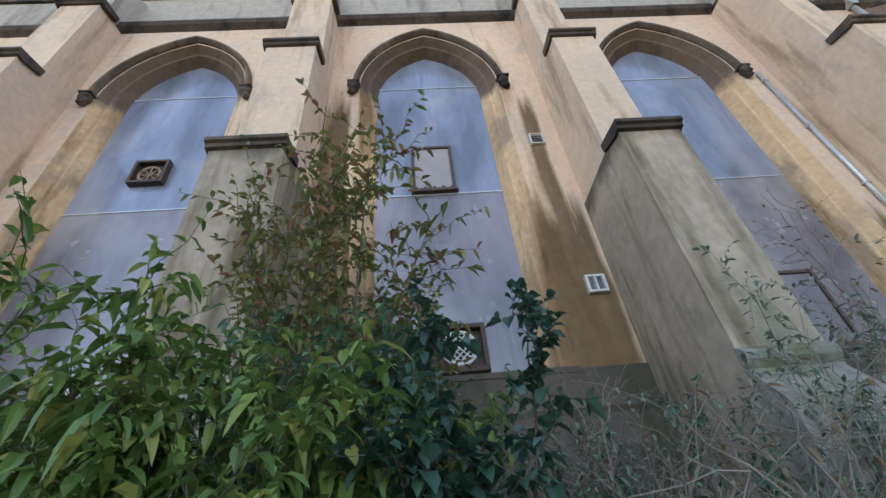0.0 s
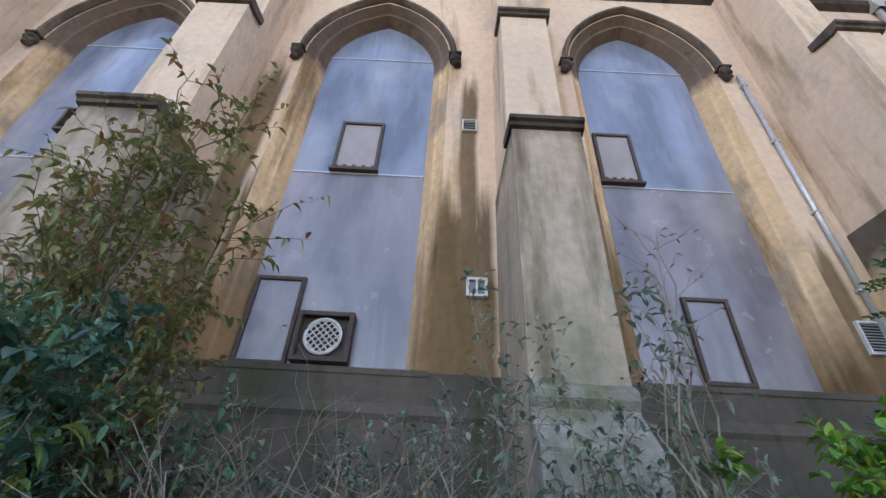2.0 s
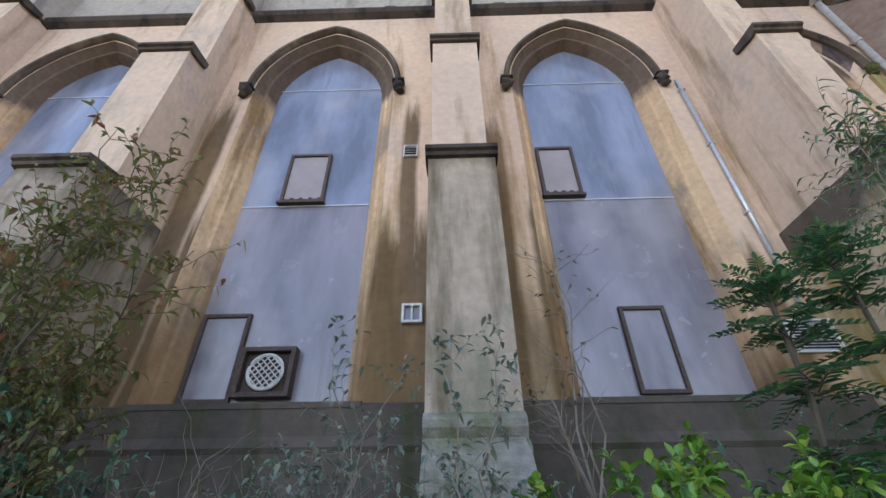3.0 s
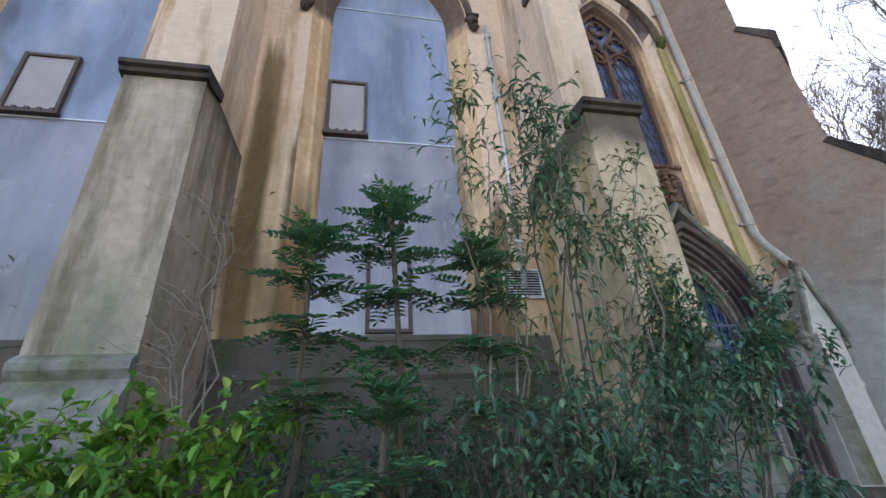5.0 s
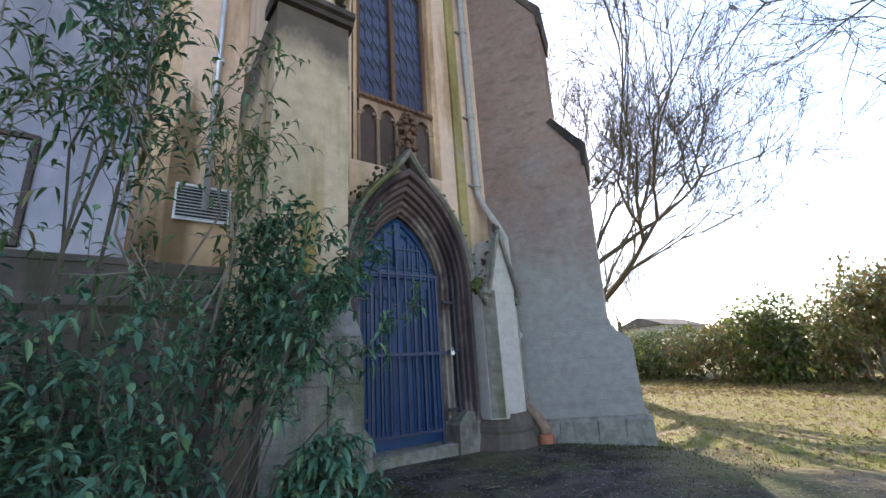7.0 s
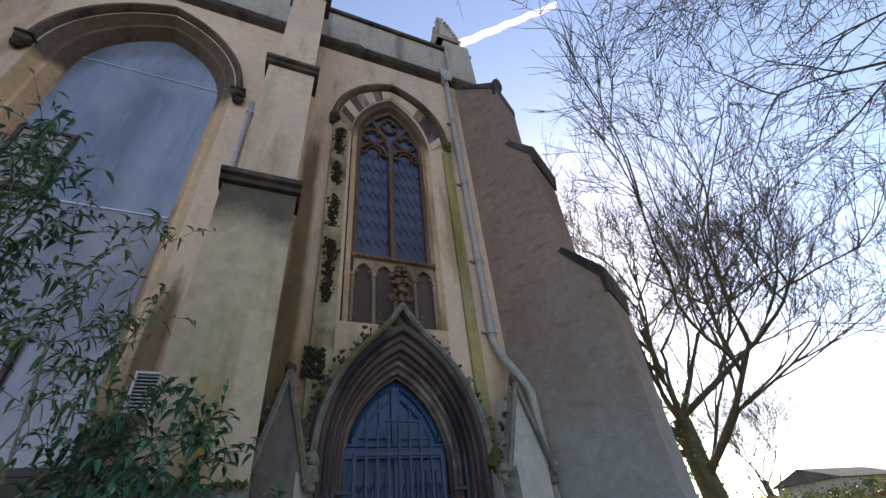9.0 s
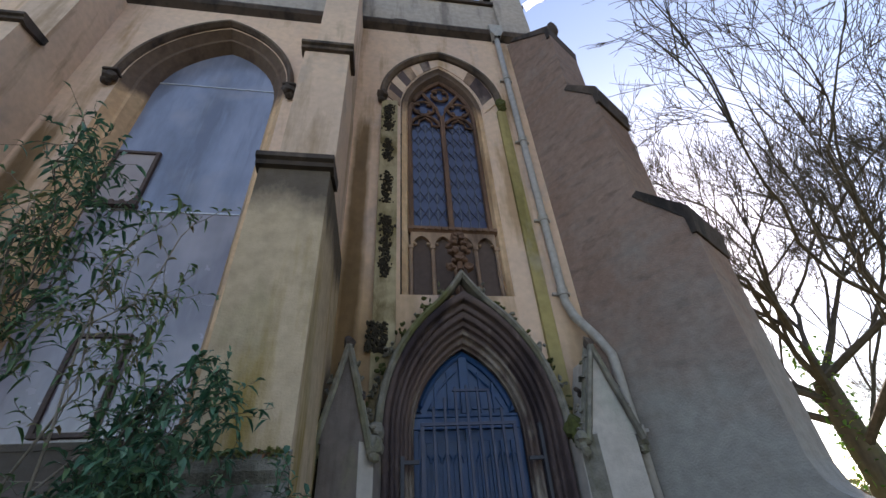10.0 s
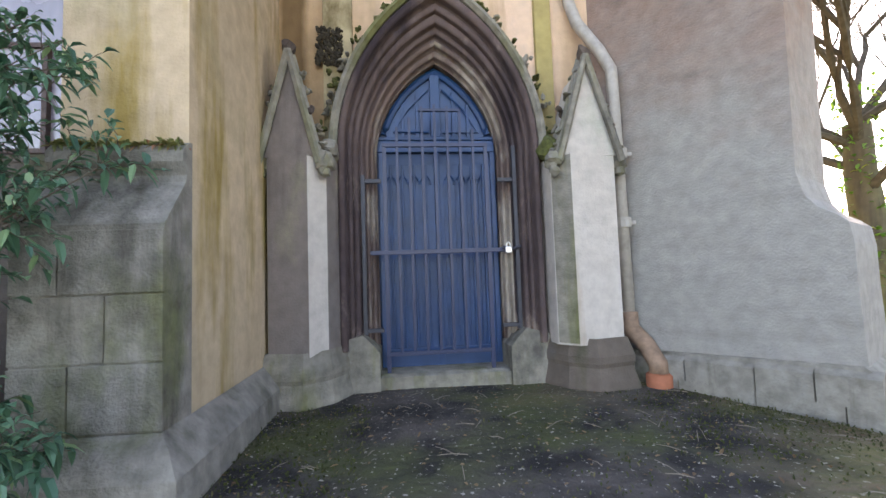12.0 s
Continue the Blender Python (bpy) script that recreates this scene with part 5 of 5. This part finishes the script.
def mahonia(seed, x, y, top, label):
    rng = random.Random(seed)
    th = thing("mahonia", label, "shrub", "mahonias")
    vs, fs, lv, lf = [], [], [], []
    g = ground_z(x, y)
    p = curve_to((x + rng.uniform(-0.15, 0.15), y + 0.1, g - 0.05), (x, y, top - 0.08), rng, 8, 0.05, 0.1)
    add_tube(vs, fs, p, [0.022] * 5 + [0.017] * 4, 6)
    tiers = [(top - 0.10, 0.9, 1.1), (top - 0.14, 1.05, 0.5), (top - 0.40, 1.15, 0.3), (top - 0.68, 1.2, 0.05), (top - 1.0, 1.1, -0.2)]
    for z, sc, rise in tiers:
        for k in range(11):
            a = k * 0.571 * 2 + rng.uniform(-0.2, 0.2) + z
            d = Vector((math.cos(a), math.sin(a), rise + rng.uniform(-0.15, 0.25))).normalized()
            L = 0.30 * sc * rng.uniform(0.75, 1.15)
            o = Vector((x, y, z + rng.uniform(-0.05, 0.05)))
            ends = [o, o + d * L * 0.5 + Vector((0, 0, 0.02)), o + d * L + Vector((0, 0, -0.05 * sc))]
            add_tube(vs, fs, ends, [0.005, 0.004, 0.002], 3)
            side = d.cross(Vector((0, 0, 1))).normalized()
            for j in range(8):
                t = 0.18 + j * 0.11
                q = ends[0].lerp(ends[1], t * 2) if t < 0.5 else ends[1].lerp(ends[2], t * 2 - 1)
                for sg in (-1, 1):
                    add_leaf(lv, lf, q, (side * sg + d * 0.45 + Vector((0, 0, 0.1))).normalized(), 0.085 * sc * (1.1 - 0.4 * t), 0.03 * sc, rng, 0.1)
            add_leaf(lv, lf, ends[2], d, 0.07, 0.028, rng, 0.2)
    raw("woody_frame", vs, fs, STEM, th)
    raw("foliage", lv, lf, L_MAHO, th)


mahonia(1, 4.82, 2.15, 2.38, "upright mahonia with spiny whorled leaves")
mahonia(2, 5.30, 2.12, 2.62, "tall mahonia with spiny whorled leaves")
mahonia(3, 5.88, 2.15, 2.30, "slim mahonia with spiny whorled leaves")
mahonia(4, 5.25, 1.75, 1.35, "low mahonia with spiny whorled leaves")
make_plant("willow_sapling", "tall sapling with narrow drooping leaves", "sapling", 21, (6.0, 2.15), (0.6, 0.4), 4.2, 4, 24, 8, (0.095, 0.022), (TWIG, L_BAMB), 0.55, 0.011, 0.4, 0.45, 0.72, base=0.06, twig_up=0.1)
make_plant("willow_sapling", "tall sapling with narrow drooping leaves", "sapling", 22, (7.0, 2.3), (0.6, 0.4), 4.2, 5, 22, 8, (0.095, 0.024), (TWIG, L_BAMB), 0.55, 0.011, 0.4, 0.42, 0.7, base=0.08, twig_up=0.1)
make_plant("dark_shrub", "dense dark green shrub with small leaves", "shrub", 23, (6.1, 1.9), (0.8, 0.5), 1.55, 30, 20, 10, (0.07, 0.032), (STEM, L_DARK), 0.3, 0.009, 0.08, 0.38, 0.35, base=0.5)
make_plant("dark_shrub", "dark green shrub with long side branches", "shrub", 24, (6.8, 2.05), (0.5, 0.4), 1.85, 18, 20, 10, (0.072, 0.032), (STEM, L_DARK), 0.3, 0.009, 0.15, 0.38, 0.4, base=0.3)
make_plant("dark_shrub", "long leafy branch reaching past the buttress", "shrub", 25, (8.1, 2.06), (0.42, 0.14), 2.08, 7, 22, 9, (0.075, 0.03), (STEM, L_DARK), 0.35, 0.008, 0.5, 0.22, 0.93, foot=(7.1, 2.05))
make_plant("dark_shrub", "drooping blue-green leaves at the foot of the buttress", "shrub", 26, (7.95, 2.1), (0.28, 0.16), 0.98, 12, 14, 9, (0.09, 0.036), (STEM, L_DARK), 0.6, 0.007, 0.35, 0.22, 0.6, foot=(7.35, 2.1))
make_plant("dark_shrub", "small-leaved shrub against the wall base", "shrub", 27, (5.9, 3.2), (1.1, 0.6), 1.7, 34, 16, 8, (0.068, 0.03), (STEM, L_DARK), 0.3, 0.009, 0.1, 0.36, 0.35, base=0.6)


make_plant("willow_sapling", "tall leafy sapling arching towards the church wall", "sapling", 28, (6.55, 2.25), (0.5, 0.35), 4.9, 5, 20, 8, (0.10, 0.028), (STEM, L_DARK), 0.45, 0.011, 0.45, 0.42, 0.75, base=0.06, twig_up=0.1)
make_plant("dark_shrub", "leafy branches arching over the buttress ledge", "shrub", 29, (7.8, 2.5), (0.45, 0.3), 2.6, 13, 18, 8, (0.085, 0.032), (STEM, L_DARK), 0.4, 0.009, 0.5, 0.3, 0.68, foot=(6.95, 2.35))


def strap_patch(seed, x0, x1, y0, y1, n, L, label):
    rng = random.Random(seed)
    lv, lf = [], []
    for _ in range(n):
        x, y = rng.uniform(x0, x1), rng.uniform(y0, y1)
        d = unit(rng, 1.3)
        d.z = abs(d.z)
        add_leaf(lv, lf, Vector((x, y, ground_z(x, y))), d.normalized(), L * rng.uniform(0.5, 1.2), 0.045, rng, 0.35)
    ob = raw("undergrowth", lv, lf, L_DARK)
    tagged(ob, label, "undergrowth", kind="stuff")


strap_patch(1, 4.3, 7.3, 1.15, 2.8, 1700, 0.48, "dark strap-leaved undergrowth below the shrubs")
strap_patch(2, -3.2, 4.4, 1.3, 3.6, 2200, 0.5, "dark low undergrowth along the wall")


def moss_on_ledge():
    rng = random.Random(8)
    lv, lf = [], []
    for _ in range(420):
        x, y = rng.uniform(7.56, 8.26), rng.uniform(2.86, 2.93)
        d = unit(rng, 0.6)
        d.y = -abs(d.y)
        add_leaf(lv, lf, Vector((x, y, 1.87)), d.normalized(), rng.uniform(0.03, 0.08), 0.02, rng, 0.4)
    tagged(raw("ledge_weeds", lv, lf, L_OLIVE), "mossy weeds growing on the buttress ledge", "weeds", kind="stuff")


moss_on_ledge()

# ---------------------------------------------------------------- bare trees


def bare_tree(seed, x, y, h, fork, r0, reach, limbs, label, mat, lean=(0, 0), droop=0.0, depth=5):
    rng = random.Random(seed)
    th = thing("bare_tree", label, "tree")
    g = ground_z(x, y)
    vs, fs = [], []
    fx = Vector((x + lean[0] * 0.2, y + lean[1] * 0.2, g + fork))
    pts = curve_to((x, y, g - 0.3), fx, rng, 8, 0.03, 0.1)
    add_tube(vs, fs, pts, [r0 * (1.35 - 0.1 * i if i < 2 else 1.1 - 0.05 * i) for i in range(9)], 10)
    raw("trunk", vs, fs, mat, th, True)
    tv, tf = [], []

    def grow(p, d, L, r, k):
        n = 5
        q = [p]
        dd = d.copy()
        for i in range(n):
            dd = (dd + unit(rng) * (0.20 if droop > 0.1 else 0.16) + Vector((0, 0, 0.05 - droop * (5 - k) * 0.05))).normalized()
            q.append(q[-1] + dd * L / n)
        add_tube(tv, tf, q, [r * (1 - 0.1 * i) for i in range(n + 1)], 6 if k > 3 else (4 if k > 1 else 3))
        if k == 0:
            return
        for i in range(3 if k > 1 else 5):
            j = rng.randint(2, n)
            nd = (dd * 0.85 + unit(rng, 0.1) * (0.75 if droop > 0.1 else 0.62)).normalized()
            grow(q[j], nd, L * rng.uniform(0.58, 0.85), max(0.007, r * 0.56), k - 1)

    for i in range(limbs):
        a = i * 6.283 / limbs + rng.uniform(-0.3, 0.3)
        d = Vector((math.cos(a) * reach + lean[0] * 0.4, math.sin(a) * reach + lean[1] * 0.4, rng.uniform(0.6, 1.3))).normalized()
        s = pts[rng.randint(5, 8)]
        grow(s, d, (h - fork) * rng.uniform(0.28, 0.38), r0 * rng.uniform(0.16, 0.30), depth)
    raw("crown", tv, tf, BARK, th)
    if droop == 0.0:
        lv, lf = [], []
        for _ in range(420):
            z = rng.uniform(0.5, fork + 1)
            a = rng.uniform(0, 6.283)
            p = Vector((x + math.cos(a) * r0, y + math.sin(a) * r0, g + z))
            add_leaf(lv, lf, p, unit(rng, 0.2), 0.13, 0.08, rng, 0.3)
        raw("trunk_ivy", lv, lf, L_LAUREL, th, False)["label"] = "young ivy leaves on the trunk"
    return th


bare_tree(3, 19.2, 8.3, 15.0, 4.0, 0.34, 1.3, 13, "tall bare spreading tree with ivy on its trunk", BARKM, depth=6)
bare_tree(9, 18.5, -4.2, 20.0, 8.5, 0.32, 1.2, 9, "large bare tree with overhanging branches", BARKM, (-3.0, 2.0), 0.3, 6)
bare_tree(14, 33.0, 16.0, 11.0, 3.0, 0.2, 0.8, 7, "distant bare tree behind the hedge", BARK, droop=0.01, depth=5)

# ---------------------------------------------------------------- hedge and far side


def bush(seed, x, y, rx, ry, top, label, mat, n=2200, dry=False):
    rng = random.Random(seed)
    th = thing("hedge_bush", label, "hedge", "hedge along the far side")
    g = ground_z(x, y)
    vs, fs, lv, lf = [], [], [], []
    blobs = [(rng.uniform(-0.7, 0.7) * rx, rng.uniform(-0.7, 0.7) * ry, rng.uniform(0.15, 0.8) * top, rng.uniform(0.3, 0.55)) for _ in range(14)]
    for bx, by, bz, br in blobs:
        add_tube(vs, fs, curve_to((x + bx * 0.3, y + by * 0.3, g - 0.1), (x + bx, y + by, g + bz), rng, 5), [0.03, 0.027, 0.022, 0.018, 0.013, 0.008], 4)
        for _ in range(14):
            d = unit(rng, 0.4)
            p = Vector((x + bx, y + by, g + bz))
            add_tube(vs, fs, [p, p + d * top * br * 0.6, p + d * top * br * 1.15 + unit(rng) * 0.1], [0.012, 0.008, 0.004], 3)
    for _ in range(n):
        bx, by, bz, br = rng.choice(blobs)
        d = unit(rng, 0.15)
        k = rng.random() ** 0.4 * br
        p = Vector((x + bx + d.x * k * rx, y + by + d.y * k * ry, max(g + 0.05, g + bz + d.z * k * top * 0.8)))
        add_leaf(lv, lf, p, (d + unit(rng)).normalized(), rng.uniform(0.1, 0.22), 0.085, rng, 0.3)
    raw("woody_frame", vs, fs, TWIG, th)
    raw("foliage", lv, lf, mat, th)


for i, (x, y, rx, ry, top, dry) in enumerate((
        (26.0, 12.5, 2.2, 2.0, 2.0, 0), (25.0, 9.4, 2.0, 2.0, 2.2, 0), (24.0, 6.4, 1.8, 1.9, 2.0, 0), (23.4, 4.2, 1.6, 1.6, 2.6, 0), (22.6, 2.2, 1.5, 1.5, 2.9, 0),
        (21.8, 0.2, 1.4, 1.5, 2.6, 1), (21.2, -2.0, 1.5, 1.5, 2.9, 0), (20.8, -4.6, 1.5, 1.6, 2.8, 1), (27.5, 3.0, 2.0, 3.0, 3.4, 0), (29, 16, 3, 3, 2.6, 0), (27, -1.5, 2, 3, 3.5, 0))):
    bush(40 + i, x, y, rx, ry, top, "dry brown hedge bush with bare twigs" if dry else "evergreen hedge bush lit by the sun", L_DRY if dry else (L_HEDGE if i % 2 else L_OLIVE), 2500 if dry else 5000)


def scatter(seed, name, label, mat, n, area, L, W, flat):
    rng = random.Random(seed)
    lv, lf = [], []
    x0, x1, y0, y1 = area
    for _ in range(n):
        x, y = rng.uniform(x0, x1), rng.uniform(y0, y1)
        d = unit(rng, 0.0)
        d.z = abs(d.z) * (0.25 if flat else 2.0)
        add_leaf(lv, lf, Vector((x, y, ground_z(x, y) + 0.004)), d.normalized(), L * rng.uniform(0.4, 1.2), W, rng, 0.1)
    tagged(raw(name, lv, lf, mat), label, name.replace("_", " "), kind="stuff")


scatter(1, "grass", "patchy dry yellow-green grass", L_GRASS, 16000, (12.6, 23, -3, 9), 0.09, 0.014, False)
scatter(2, "leaf_litter", "dead brown leaves scattered on the grass", L_DRY, 5000, (13, 24, -4, 10), 0.10, 0.05, True)
scatter(3, "leaf_litter", "small dead leaves and twigs on the dark soil", L_DRY, 900, (8.2, 13, 0.3, 4.6), 0.045, 0.02, True)
scatter(4, "moss", "short green moss tufts on the soil", L_MOSSY, 1500, (10.0, 12.8, 1.4, 3.6), 0.03, 0.012, False)
scatter(6, "moss", "green moss along the plinths", L_MOSSY, 1400, (8.40, 9.2, 2.4, 4.1), 0.03, 0.014, False)
scatter(7, "moss", "green moss below the corner buttress", L_MOSSY, 1200, (11.2, 12.6, 2.6, 4.0), 0.03, 0.014, False)
scatter(5, "leaf_litter", "thick brown leaf litter below the hedge", L_DRY, 3500, (19.5, 24, -3, 8), 0.14, 0.07, True)


def debris():
    rng = random.Random(4)
    vs, fs = [], []
    for _ in range(110):
        x, y = rng.uniform(8.5, 12.6), rng.uniform(0.8, 4.3)
        a = rng.uniform(0, 3.14)
        L = rng.uniform(0.03, 0.2)
        p = Vector((x, y, ground_z(x, y) + 0.008))
        d = Vector((math.cos(a), math.sin(a), 0.05))
        add_tube(vs, fs, [p, p + d * L * 0.5 + Vector((0, 0, 0.008)), p + d * L], [0.003, 0.003, 0.002], 3)
    tagged(raw("twig_debris", vs, fs, TWIG), "fallen pale twigs on the soil", "twigs", kind="stuff")


debris()


def far_house():
    h = thing("house", "distant low house on the hill behind the hedge", "house")
    bm = bmesh.new()
    box(bm, 74, 88, 34, 42, -1.5, 5.6)
    part("wall", bm, PARAPET, h)
    bm = bmesh.new()
    prism_x(bm, [(33.5, 5.6), (38, 7.2), (42.5, 5.6)], 73.5, 88.5)
    part("roof", bm, BASE, h)
    for k in range(4):
        bm = bmesh.new()
        box(bm, 75.5 + k * 3, 76.8 + k * 3, 33.95, 34.05, 3.2, 4.6)
        part("window", bm, GLASS, h)


far_house()


def far_woods():
    rng = random.Random(6)
    lv, lf = [], []
    for _ in range(9000):
        a = rng.uniform(-3.14, 3.14)
        r = rng.uniform(70, 100)
        x, y = 10 + r * math.cos(a), r * math.sin(a)
        top = 4.5 + 2.0 * noise.noise(Vector((x * 0.05, y * 0.05, 0)))
        z = ground_z(x, y) * 0 + rng.random() ** 0.7 * top
        add_leaf(lv, lf, Vector((x, y, z)), unit(rng), rng.uniform(1.2, 2.6), 1.4, rng, 0.2)
    tagged(raw("far_trees", lv, lf, L_OLIVE), "hazy far line of trees", "trees", kind="stuff")


far_woods()


def contrail():
    bm = bmesh.new()
    a, b = Vector((252.0, 335.0, 800.0)), Vector((392.0, 203.0, 790.0))
    tube(bm, [a.lerp(b, i / 12) + Vector((0, 0, 3 * math.sin(i * 2.3))) for i in range(13)], [8 - 0.2 * i for i in range(13)], 6)
    tagged(finish("contrail", bm, CLOUD), "thin white vapour trail high in the sky", "contrail", kind="structure")


CLOUD, _cn, _cb = node_mat("self_lit_white_vapour")
_cb.inputs["Base Color"].default_value = (0.85, 0.88, 0.95, 1)
# emission gives the trail its sunlit white, though it is no light source
_cb.inputs["Emission Color"].default_value = (0.9, 0.95, 1.0, 1)
_cb.inputs["Emission Strength"].default_value = 0.45
contrail()
